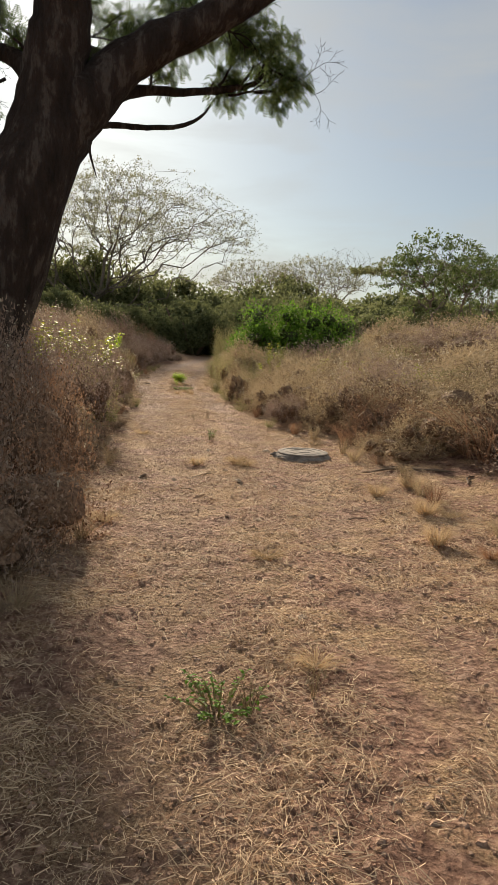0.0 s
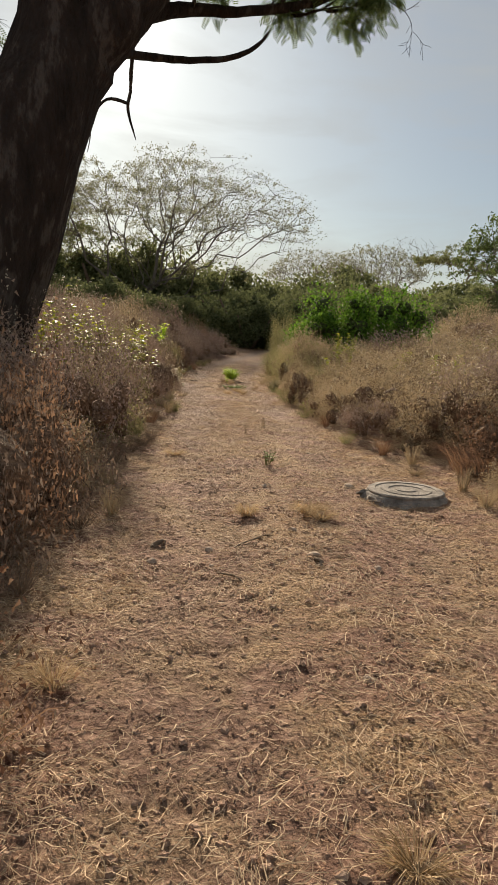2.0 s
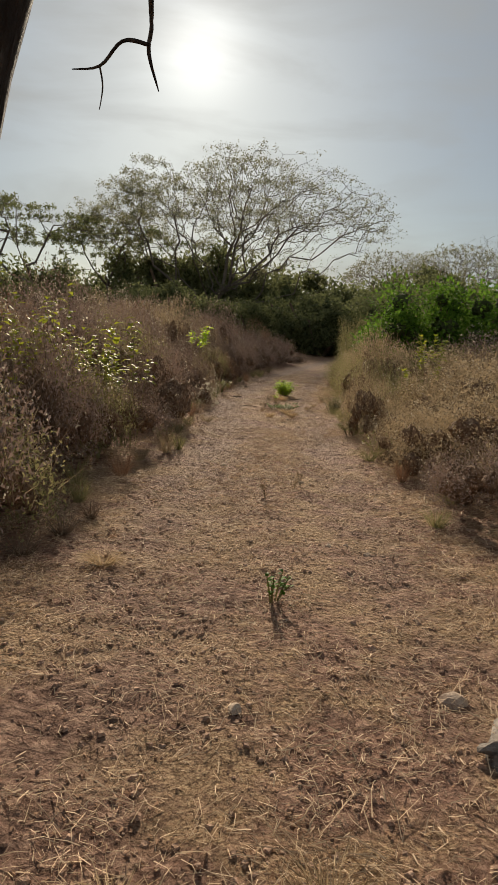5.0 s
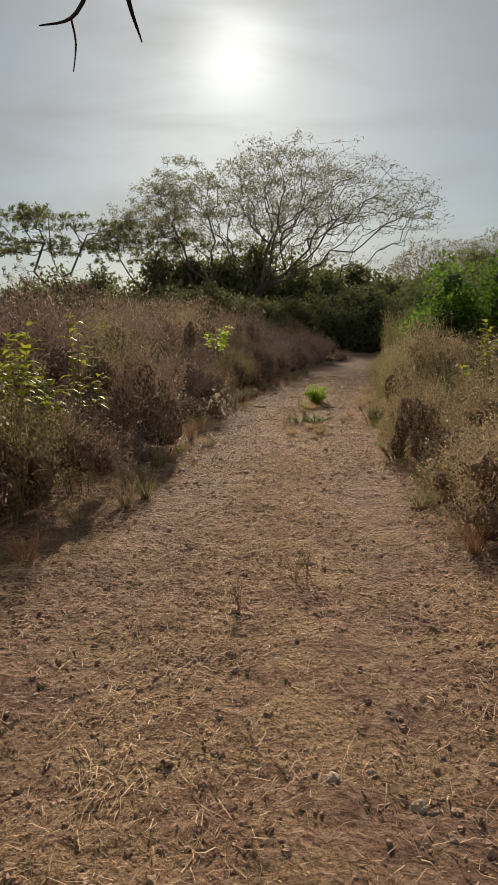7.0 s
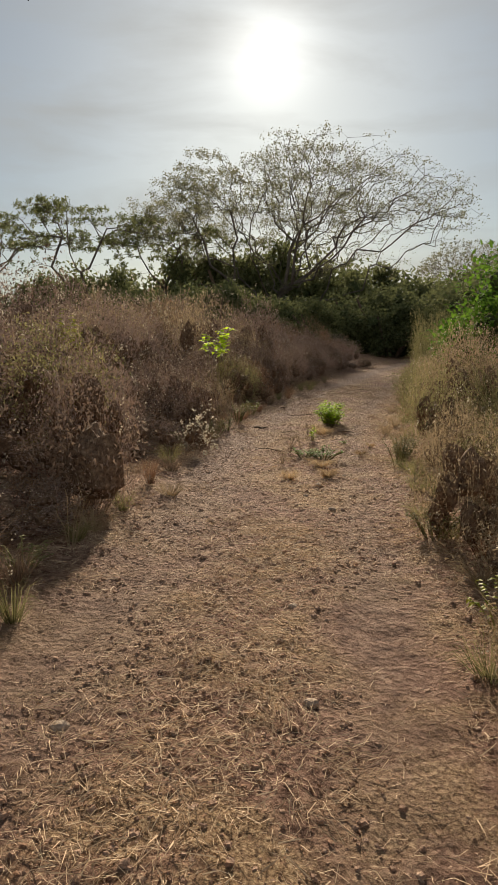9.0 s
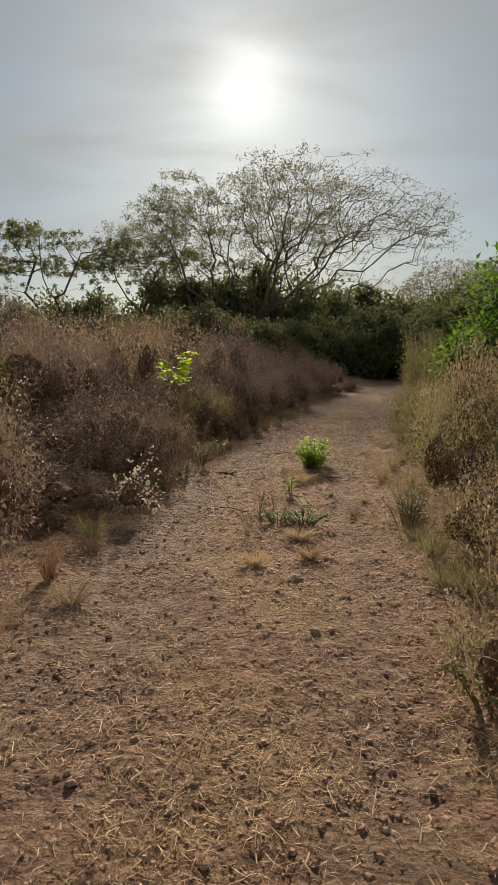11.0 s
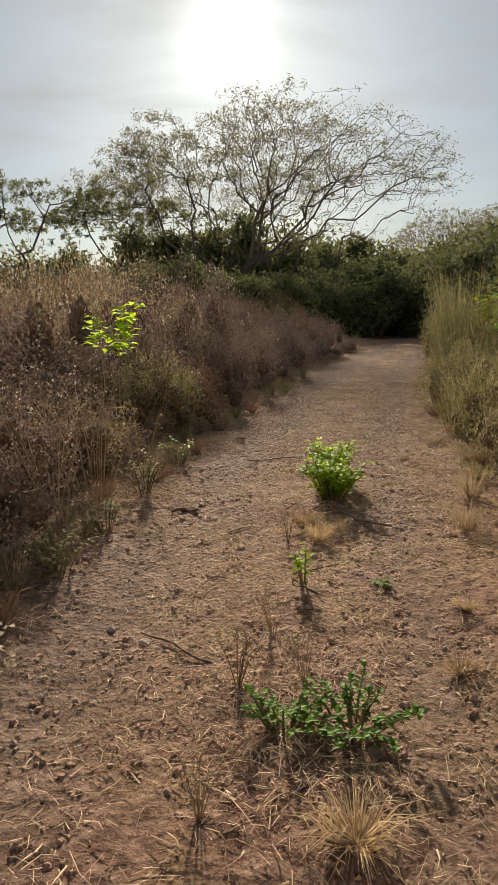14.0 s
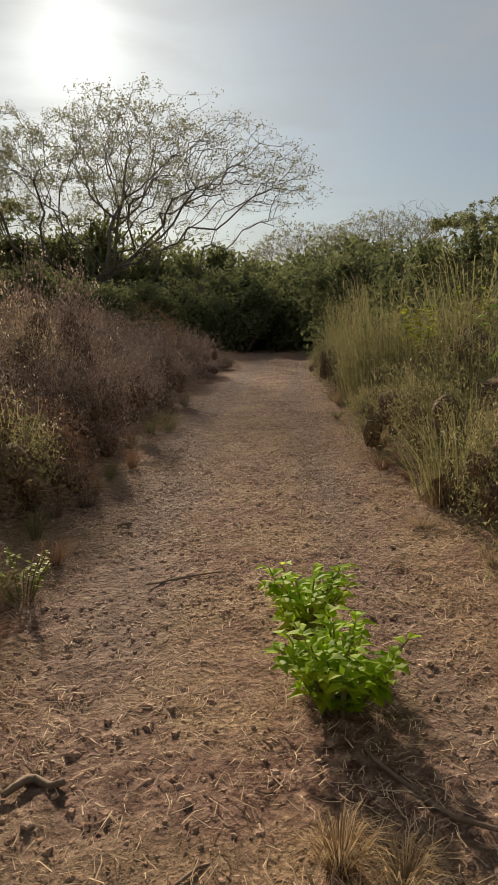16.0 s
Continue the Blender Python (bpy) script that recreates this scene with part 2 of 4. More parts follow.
# ---- mesh building ----
class Build:
    """Collects vertices and faces for one mesh."""

    def __init__(self):
        self.v, self.f = [], []

    def quad(self, c, u, w):
        """A flat leaf about c with half-axes u (length) and w (width), pointed at both ends."""
        k = len(self.v)
        self.v += [c - u, c + w - u * 0.1, c + u, c - w - u * 0.1]
        self.f.append((k, k + 1, k + 2, k + 3))

    def sliver(self, c, u, w):
        """A tiny three-cornered leaf about c."""
        k = len(self.v)
        self.v += [c - u, c + u * 0.6 + w, c + u - w * 0.8]
        self.f.append((k, k + 1, k + 2))

    def blade(self, pts, width, side):
        """A ribbon along pts that tapers to a point."""
        k = len(self.v)
        last = len(pts) - 1
        for i, p in enumerate(pts[:-1]):
            s = side * (width * (1 - 0.75 * i / last) / 2)
            self.v += [p - s, p + s]
        self.v.append(pts[-1])
        for i in range(last - 1):
            a = k + 2 * i
            self.f.append((a, a + 1, a + 3, a + 2))
        a = k + 2 * (last - 1)
        self.f.append((a, a + 1, k + 2 * last))

    def tube(self, pts, radii, sides=6, cap=False, wobble=0.0):
        k = len(self.v)
        n = len(pts)
        for i, p in enumerate(pts):
            d = (pts[min(i + 1, n - 1)] - pts[max(i - 1, 0)]).normalized()
            a = d.cross(Vector((0.37, 0.92, 0.05))).normalized()
            b = d.cross(a)
            for s in range(sides):
                g = 2 * math.pi * s / sides
                r = radii[i]
                if wobble:
                    q = p + (a * math.cos(g) + b * math.sin(g)) * r
                    r *= 1 + wobble * noise.noise(q * 1.1 / max(radii[0], 0.05)) + 0.5 * wobble * noise.noise(q * 3.1 / max(radii[0], 0.05))
                self.v.append(p + (a * math.cos(g) + b * math.sin(g)) * r)
        for i in range(n - 1):
            for s in range(sides):
                a0, a1 = k + i * sides + s, k + i * sides + (s + 1) % sides
                self.f.append((a0, a1, a1 + sides, a0 + sides))
        if cap:
            self.f.append(tuple(k + (n - 1) * sides + s for s in range(sides)))

    def lump(self, c, r, seed, subdiv=2, rough=0.35, squash=(1, 1, 1), flat_bottom=True):
        """An uneven rounded mass."""
        bm = bmesh.new()
        bmesh.ops.create_icosphere(bm, subdivisions=subdiv, radius=1.0)
        k = len(self.v)
        off = Vector((seed * 7.13, seed * 3.71, seed * 1.37))
        for v in bm.verts:
            q = v.co * (1 + rough * noise.noise(v.co * 1.7 + off) + 0.5 * rough * noise.noise(v.co * 4.3 + off))
            q = Vector((q.x * r * squash[0], q.y * r * squash[1], q.z * r * squash[2]))
            if flat_bottom and q.z < 0:
                q.z *= 0.3
            self.v.append(c + q)
        for f in bm.faces:
            self.f.append(tuple(k + v.index for v in f.verts))
        bm.free()

    def mesh(self, name, material, smooth=False):
        me = bpy.data.meshes.new(name)
        me.from_pydata([tuple(v) for v in self.v], [], self.f)
        me.materials.append(material)
        if smooth:
            me.polygons.foreach_set("use_smooth", [True] * len(me.polygons))
        me.update()
        return me


def part(name, build, material, parent, label="", smooth=False):
    ob = new(name, build.mesh(name, material, smooth))
    ob.parent = parent
    if label:
        ob["label"] = label
    if name in ("stem_tangle", "twig_core", "blade_mass", "seed_fluff", "leafage"):
        ob["kind"] = "stuff"
    return ob


def thing(name, label, category, group="", kind=""):
    return tagged(new(name), label, category, group, kind)


rng = random.Random(7)


def ru(a, b):
    return rng.uniform(a, b)


def rdir(up=0.0):
    while True:
        v = Vector((ru(-1, 1), ru(-1, 1), ru(-1, 1)))
        if 0.05 < v.length < 1:
            v = v.normalized()
            v.z += up
            return v.normalized()


def interp(table, y):
    return float(np.interp(y, [a for a, _ in table], [b for _, b in table]))


# ---- plan of the track ----
LEFT = [(-20, -0.8), (0, -0.6), (6, -0.75), (9, -1.0), (12.5, -1.35), (17, -1.65), (20, -1.95), (24, -2.65), (29, -2.95), (36, -3.0), (42, -2.6), (50, -1.9), (64, -1.0), (90, 0.2)]
RIGHT = [(-20, 3.0), (6, 2.6), (11, 2.55), (13, 1.9), (16.5, 1.15), (20, 0.65), (22, 0.25), (27, -0.1), (32, -0.05), (38, 0.05), (50, 0.7), (64, 1.5), (90, 2.6)]


def edge_l(y):
    return interp(LEFT, y) + 0.12 * math.sin(y * 1.9) + 0.08 * math.sin(y * 4.3 + 1)


def edge_r(y):
    return interp(RIGHT, y) + 0.10 * math.sin(y * 2.3 + 2) + 0.07 * math.sin(y * 4.9)


def smooth01(t):
    t = min(max(t, 0.0), 1.0)
    return t * t * (3 - 2 * t)


def wear(x, y):
    """How bare the wheels have worn the soil: 1 in the ruts, 0 on the grown-over crown."""
    mid = (interp(LEFT, y) + interp(RIGHT, y)) / 2
    g = math.exp(-((x - mid + 0.85) / 0.5) ** 2) + 0.75 * math.exp(-((x - mid - 0.72) / 0.28) ** 2)
    patchy = 0.92 + 0.7 * noise.noise(Vector((x * 1.7, y * 0.6, 9.0)))
    return min(1.0, max(0.0, g * patchy)) * (0.35 + 0.65 * smooth01((y - 13) / 8))


def height(x, y):
    """Ground level: a nearly flat track with two worn ruts, low banks beside it."""
    l, r = interp(LEFT, y), interp(RIGHT, y)
    far = smooth01((math.hypot(x, y - 20) - 70) / 60)
    mid = (l + r) / 2
    rut = -0.028 * (math.exp(-((x - mid + 0.75) / 0.33) ** 2) + math.exp(-((x - mid - 0.75) / 0.33) ** 2)) if l - 1 < x < r + 1 else 0.0
    z = rut * (1 - far)
    q = Vector((x, y, 0.0))
    z += 0.018 * noise.noise(q * 1.3) + 0.010 * noise.noise(q * 4.0) * (1 - far) + (0.014 * noise.noise(q * 8.0) + 0.012 * noise.noise(q * 15.0)) * (1 - far)
    z += 0.35 * smooth01((l - x - 0.3) / 3.5) * (1 - far)
    z += (0.25 * smooth01((x - r - 0.3) / 2.5) + 1.0 * smooth01((x - r - 4) / 9) * smooth01((y - 12) / 10)) * (1 - far)
    return z


def build_ground():
    xs = np.concatenate([[-2500, -900, -350, -150, -80, -45, -25, -15, -10, -7, -5, -4], np.arange(-3.6, 3.61, 0.055), [4, 5, 6, 7, 8, 10, 12, 15, 19, 25, 35, 50, 80, 150, 350, 900, 2500]])
    ys = np.concatenate([[-2500, -900, -350, -150, -60, -25, -12, -6, -2], np.arange(0, 30, 0.055), np.arange(30, 40, 0.15), np.arange(40, 70, 0.6), [75, 82, 90, 100, 120, 150, 220, 350, 700, 1300, 2500]])
    b = Build()
    for y in ys:
        for x in xs:
            b.v.append((x, y, height(float(x), float(y))))
    nx = len(xs)
    for j in range(len(ys) - 1):
        for i in range(nx - 1):
            a = j * nx + i
            b.f.append((a, a + 1, a + nx + 1, a + nx))
    ob = new("ground", b.mesh("ground", M_GROUND, True))
    att = ob.data.attributes.new("wear", "FLOAT", "POINT")
    att.data.foreach_set("value", [wear(float(v[0]), float(v[1])) if abs(v[0]) < 6 and -2 < v[1] < 80 else 0.0 for v in b.v])
    return tagged(ob, "dry reddish earth track with ruts and trampled straw", "ground", kind="structure")


build_ground()


# ---- trees ----
def grow(b, start, direction, length, radius, depth, tips, spread=0.6, up=0.15, sides=5, kids=(2, 3), shrink=0.72, bend=0.16, min_r=0.012, flat=0.0, segs=5):
    """One limb and its branches; records the tips."""
    pts, d, p = [start], direction.normalized(), start.copy()
    for i in range(segs):
        d = (d + rdir() * bend + Vector((0, 0, up * 0.25))).normalized()
        if flat:
            d.z *= 1 - flat
            d.normalize()
        p = p + d * (length / segs)
        pts.append(p.copy())
    end_r = max(radius * 0.62, min_r * 0.7)
    b.tube(pts, [radius + (end_r - radius) * i / segs for i in range(segs + 1)], sides if depth > 1 else (4 if depth else 3))
    if depth == 0:
        tips.append((pts[-1], d))
        tips.append((pts[segs // 2], d))
        return
    n = rng.randint(*kids)
    turn = ru(0, 6.28)
    side = d.orthogonal().normalized()
    for k in range(n):
        q = Matrix.Rotation(turn + 6.28 * k / n + ru(-0.5, 0.5), 3, d) @ side
        nd = (d + q * spread * ru(0.6, 1.25) + Vector((0, 0, up))).normalized()
        grow(b, pts[-1], nd, length * shrink * ru(0.8, 1.2), end_r * ru(0.75, 0.95), depth - 1, tips, spread, up, sides, kids, shrink, bend, min_r, flat, max(3, segs - 1))
    if depth >= 1 and segs > 2:
        at = pts[rng.randint(1, segs - 1)]
        q = Matrix.Rotation(ru(0, 6.28), 3, d) @ side
        grow(b, at, (d * 0.7 + q * 0.8).normalized(), length * shrink * 0.7, end_r * 0.6, max(depth - 2, 0), tips, spread, up, sides, kids, shrink, bend, min_r, flat, 3)


def branch_tree(root, dome, inner, seed, balance=0.32, first_r=0.02, power=0.46, sag=0.0):
    """Branches that reach every target: each target joins the nearest limb grown so far. Returns the mesh data and the tips."""
    r = np.random.RandomState(seed)
    pts = np.array(sorted([tuple(p) for p in inner + dome], key=lambda p: (Vector(p) - root).length))
    nodes, parent, run = [np.array(root)], [-1], [0.0]
    for p in pts:
        have = np.array(nodes)
        d = np.linalg.norm(have - p, axis=1)
        k = int(np.argmin(d + balance * np.array(run)))
        a, gap = nodes[k], d[k]
        steps = max(1, int(gap / 1.3))
        off = r.uniform(-1, 1, 3) * gap * 0.06
        for i in range(1, steps + 1):
            f = i / steps
            q = a + (p - a) * f + off * math.sin(math.pi * f) - np.array([0, 0, sag * math.sin(math.pi * f) * gap])
            nodes.append(q)
            parent.append(k)
            run.append(run[k] + gap / steps)
            k = len(nodes) - 1
    load, kids = [0.0] * len(nodes), [0] * len(nodes)
    for i in range(len(nodes) - 1, 0, -1):
        load[i] += 1 if kids[i] == 0 else 0
        load[parent[i]] += load[i]
        kids[parent[i]] += 1
    b, tips = Build(), []
    for i in range(1, len(nodes)):
        p, q = Vector(nodes[parent[i]]), Vector(nodes[i])
        r1 = first_r * load[i] ** power
        r0 = min(first_r * load[parent[i]] ** power, r1 * 1.5)
        b.tube([p, q], [r0, r1], 3 if load[i] < 4 else 5)
        if kids[i] == 0:
            tips.append((q, (q - p).normalized()))
    return b, tips


def leaves_at(b, tips, count, size, scatter, up=0.2, droop=0.0):
    for p, d in tips:
        for _ in range(count):
            c = p + rdir() * scatter * ru(0.1, 1.0)
            c.z -= droop * ru(0, 1)
            u = rdir(up)
            w = u.orthogonal().normalized()
            w = Matrix.Rotation(ru(0, 6.28), 3, u) @ w
            s = size * ru(0.6, 1.3)
            b.sliver(c, u * s, w * s * 0.5)


def crown_points(n, wide, deep, low, rim, top, cx=0.0, edge=0.0, shell=0.75):
    """Targets in an umbrella crown: under a dome, above a cone that narrows to the trunk."""
    out = []
    while len(out) < n:
        a, q = ru(0, 6.28), math.sqrt(ru(0, 1))
        wob = 1 + edge * noise.noise(Vector((math.cos(a) * 2, math.sin(a) * 2, wide)))
        x, y = cx + math.cos(a) * q * wide * wob, math.sin(a) * q * deep * wob
        hi = rim + (top - rim) * math.sqrt(max(0, 1 - q * q)) * (1 + 0.12 * noise.noise(Vector((x * 0.3, y * 0.3, top))))
        lo = low + (rim - low) * q ** 0.8
        f = ru(0, 1) ** shell
        out.append(Vector((x, y, lo + (hi - lo) * f)))
    return out


def pad_points(pads, per, wide, flat):
    """Targets gathered in flattened leaf pads round the given centres."""
    out = []
    for c in pads:
        r = wide * ru(0.65, 1.3)
        for _ in range(int(per * ru(0.6, 1.4))):
            a, q = ru(0, 6.28), math.sqrt(ru(0, 1))
            out.append(c + Vector((math.cos(a) * q * r, math.sin(a) * q * r, flat * (1 - q * q) * ru(0.2, 1.2) + 0.2 * ru(-1, 1) * flat)))
    return out


def umbrella_tree():
    """The wide crown of a half-bare tree: a short trunk that fans into long, nearly level limbs."""
    t = thing("umbrella_tree", "huge half-bare tree with wide domed crown of fine branches", "tree")
    t.location = (-15.0, 83.0, 0.0)
    trunk = Build()
    trunk.tube([Vector((0, 0, -0.3)), Vector((0.1, 0, 1.2)), Vector((0.2, 0, 2.8)), Vector((0.3, 0, 4.3))], [1.6, 1.2, 1.0, 0.75], 12, wobble=0.15)
    part("trunk", trunk, M_BARK_FAR, t, smooth=True)
    pads = []
    while len(pads) < 640:
        a, q = ru(0, 6.28), math.sqrt(ru(0, 1))
        wob = 1 + 0.22 * noise.noise(Vector((math.cos(a) * 2.2, math.sin(a) * 2.2, 15.0)))
        x, y = 2.2 + math.cos(a) * q * 16.2 * wob, math.sin(a) * q * 11.5 * wob
        hi = 12.4 + 7.3 * max(0, 1 - q ** 2.6) ** 0.62 * (1 + 0.13 * noise.noise(Vector((x * 0.33, y * 0.33, 19.0))))
        lo = 4.8 + 6.2 * q ** 1.5
        pads.append(Vector((x, y, lo + (hi - lo) * ru(0, 1) ** 0.6)))
    dome = pad_points(pads, 11, 1.2, 0.5)
    inner = []
    for k in range(26):
        a, e = 6.2832 * k * 0.618, 0.02 + 1.15 * ((k * 7) % 26) / 26
        for f in (2.2, 4.4, 6.6, 8.8):
            rise = f * math.sin(e) * 1.1 + 0.035 * f * f
            inner.append(Vector((0.3 + math.cos(a) * f * math.cos(e) * 1.25, math.sin(a) * f * math.cos(e), 4.3 + rise + 0.2 * ru(-1, 1))))
    b, tips = branch_tree(Vector((0.3, 0, 3.6)), dome, inner, 3, 0.40, 0.0085, 0.49)
    part("branch_work", b, M_BARK_FAR, t)
    lv = Build()
    for p, d in tips:
        dense = 26 if p.x < -2 + ru(-4, 4) or p.z < 9 else 14 if p.x < 9 else 8
        leaves_at(lv, [(p, d)], dense, 0.1, 0.55)
    part("crown", lv, M_THIN, t, "thin scattered grey-green leaves")
    return t


def domed_tree(name, label, base, wide, low, rim, top, n, leaf_count, leaf_size, material, bare_mat, layered=0.0, scatter=0.5):
    t = thing(name, label, "tree", "trees beyond the field")
    t.location = base
    trunk, lv = Build(), Build()
    r = 0.022 * top
    trunk.tube([Vector((0, 0, -0.5)), Vector((ru(-.1, .1), 0, low * 0.5)), Vector((0, 0, low))], [r * 1.3, r, r * 0.85], 8, wobble=0.1)
    part("trunk", trunk, bare_mat, t, smooth=True)
    if layered:
        pads = crown_points(n // 22, wide * 1.1, wide * 0.85, low + 4.0, rim, top, 0.0, 0.3, 0.4)
        dome = pad_points(pads, 22, 2.1, 0.25)
    else:
        dome = crown_points(n, wide, wide * 0.85, low + 0.5, rim, top, 0.0, 0.25, 0.6)
    b, tips = branch_tree(Vector((0, 0, low)), dome, crown_points(24, wide * 0.6, wide * 0.5, low + 0.3, (low + rim) / 2, rim), int(top * 10), 0.25, 0.012, 0.48)
    part("branch_work", b, bare_mat, t)
    leaves_at(lv, tips, leaf_count, leaf_size, scatter)
    if leaf_count:
        part("crown", lv, material, t)
    return t


def scrub_tree(name, label, group, size, seed, material, n_leaf, leaf, wide=1.0):
    """A low leafy thicket tree with foliage in clumps down to the ground."""
    t = thing(name, label, "tree", group)
    trunk, core, lv = Build(), Build(), Build()
    for k in range(3):
        a = ru(0, 6.28)
        e = Vector((math.cos(a) * 0.35 * size * wide, math.sin(a) * 0.35 * size, size * 0.62))
        trunk.tube([Vector((0, 0, -0.2)), e * 0.5 + rdir() * 0.05 * size, e], [0.035 * size, 0.025 * size, 0.012 * size], 5)
    clumps = []
    for k in range(26):
        a, rr = ru(0, 6.28), math.sqrt(ru(0, 1)) * 0.5 * size
        h = ru(0.08, 0.78) * size * (1 - 0.35 * (rr / (0.5 * size)) ** 2)
        clumps.append((Vector((math.cos(a) * rr * wide, math.sin(a) * rr, h)), ru(0.11, 0.20) * size))
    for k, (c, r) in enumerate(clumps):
        # added dark lump in each clump, its colour standing in for inner shade
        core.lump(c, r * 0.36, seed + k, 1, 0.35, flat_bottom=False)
        for _ in range(n_leaf // 2):
            d = rdir(0.15)
            q = c + d * r * (0.75 + 0.5 * noise.noise(d * 2.3 + c) + ru(-0.15, 0.6))
            u = rdir(-0.15)
            w = Matrix.Rotation(ru(0, 6.28), 3, u) @ u.orthogonal().normalized()
            s = leaf * ru(0.6, 1.4)
            lv.sliver(q, u * s, w * s * 0.6)
    part("trunk", trunk, M_TWIG, t)
    part("shade_core", core, M_CORE_GREEN, t)
    part("crown", lv, material, t)
    return t


def near_tree():
    """The old leaning tree beside the track."""
    t = thing("old_leaning_tree", "massive dark-barked tree leaning over the track in dry brush", "tree")
    V = Vector
    tr = Build()
    tr.tube([V((-5.05, 15.8, -0.3)), V((-4.85, 15.8, 0.4)), V((-4.5, 15.8, 1.5)), V((-4.05, 15.8, 2.9)), V((-3.55, 15.8, 4.1)), V((-3.15, 15.9, 5.0)), V((-2.95, 15.9, 5.6))],
            [1.35, 1.12, 0.98, 0.90, 0.82, 0.70, 0.55], 28, wobble=0.13)
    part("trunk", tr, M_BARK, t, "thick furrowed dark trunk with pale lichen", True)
    tips = []

    def limb(name, pts, radii, sides=12, wob=0.12):
        b = Build()
        fine_p, fine_r = [], []
        for i in range(len(pts) - 1):
            a0, a1, a2, a3 = pts[max(i - 1, 0)], pts[i], pts[i + 1], pts[min(i + 2, len(pts) - 1)]
            for s in range(5):
                f = s / 5
                q = 0.5 * (2 * a1 + (a2 - a0) * f + (2 * a0 - 5 * a1 + 4 * a2 - a3) * f * f + (3 * a1 - a0 - 3 * a2 + a3) * f ** 3)
                fine_p.append(q + rdir() * radii[i] * (0.07 if i or s else 0))
                fine_r.append((radii[i] * (1 - f) + radii[i + 1] * f) * ru(0.93, 1.07))
        fine_p.append(pts[-1])
        fine_r.append(radii[-1])
        b.tube(fine_p, fine_r, sides, wobble=wob)
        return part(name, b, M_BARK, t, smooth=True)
    limb("right_limb", [V((-3.2, 15.9, 4.7)), V((-2.55, 16.0, 5.7)), V((-1.7, 16.3, 6.75)), V((-0.7, 16.5, 7.4)), V((0.6, 16.7, 8.2)), V((2.0, 17.0, 9.2))], [0.64, 0.55, 0.42, 0.36, 0.30, 0.2])
    limb("upright_limb", [V((-3.3, 15.9, 4.9)), V((-3.0, 15.9, 6.2)), V((-2.8, 15.8, 7.4)), V((-2.5, 15.6, 9.0)), V((-2.3, 15.3, 11.0))], [0.66, 0.56, 0.52, 0.45, 0.3])
    limb("left_limb", [V((-4.5, 15.8, 2.4)), V((-5.2, 15.8, 3.9)), V((-5.7, 15.7, 5.3)), V((-6.3, 15.6, 7.0)), V((-7.4, 15.5, 9.0))], [0.7, 0.6, 0.48, 0.4, 0.28])
    limb("crossing_limb", [V((-3.1, 15.9, 5.8)), V((-3.7, 16.3, 6.6)), V((-4.4, 16.6, 6.9)), V((-5.6, 17.0, 6.9))], [0.30, 0.18, 0.14, 0.1])
    limb("low_branch", [V((-2.6, 16.1, 5.5)), V((-2.2, 17.6, 5.95)), V((-1.5, 18.0, 6.05)), V((-0.8, 18.1, 6.15)), V((-0.35, 18.2, 6.4)), V((-0.15, 18.2, 6.65))], [0.10, 0.07, 0.06, 0.05, 0.035, 0.012], 8)
    limb("middle_branch", [V((-2.2, 16.1, 5.9)), V((-1.6, 17.4, 6.6)), V((-0.7, 17.8, 6.75)), V((0.3, 18.0, 6.95)), V((0.9, 18.1, 7.2)), V((1.2, 18.2, 7.9))], [0.18, 0.12, 0.09, 0.075, 0.05, 0.02], 8)
    limb("forward_branch", [V((-2.7, 16.2, 6.6)), V((-2.7, 18.5, 7.6)), V((-3.0, 20.6, 7.9)), V((-3.5, 22.6, 8.0))], [0.30, 0.2, 0.12, 0.07], 8)
    limb("hanging_twig", [V((-3.5, 22.6, 7.95)), V((-3.65, 23.1, 7.5)), V((-3.70, 23.3, 7.2)), V((-3.78, 23.4, 6.8)), V((-3.57, 23.4, 6.1))], [0.05, 0.05, 0.04, 0.045, 0.012], 6)
    limb("forked_twig", [V((-3.75, 23.3, 6.92)), V((-4.3, 23.35, 7.02)), V((-4.78, 23.4, 6.6)), V((-5.36, 23.4, 6.55))], [0.04, 0.04, 0.03, 0.012], 6)
    limb("thin_twig", [V((-4.78, 23.4, 6.6)), V((-4.72, 23.4, 6.2)), V((-4.79, 23.4, 5.78))], [0.022, 0.018, 0.008], 5)
    # fine branches and feathery leaves over the track
    fine, lv = Build(), Build()
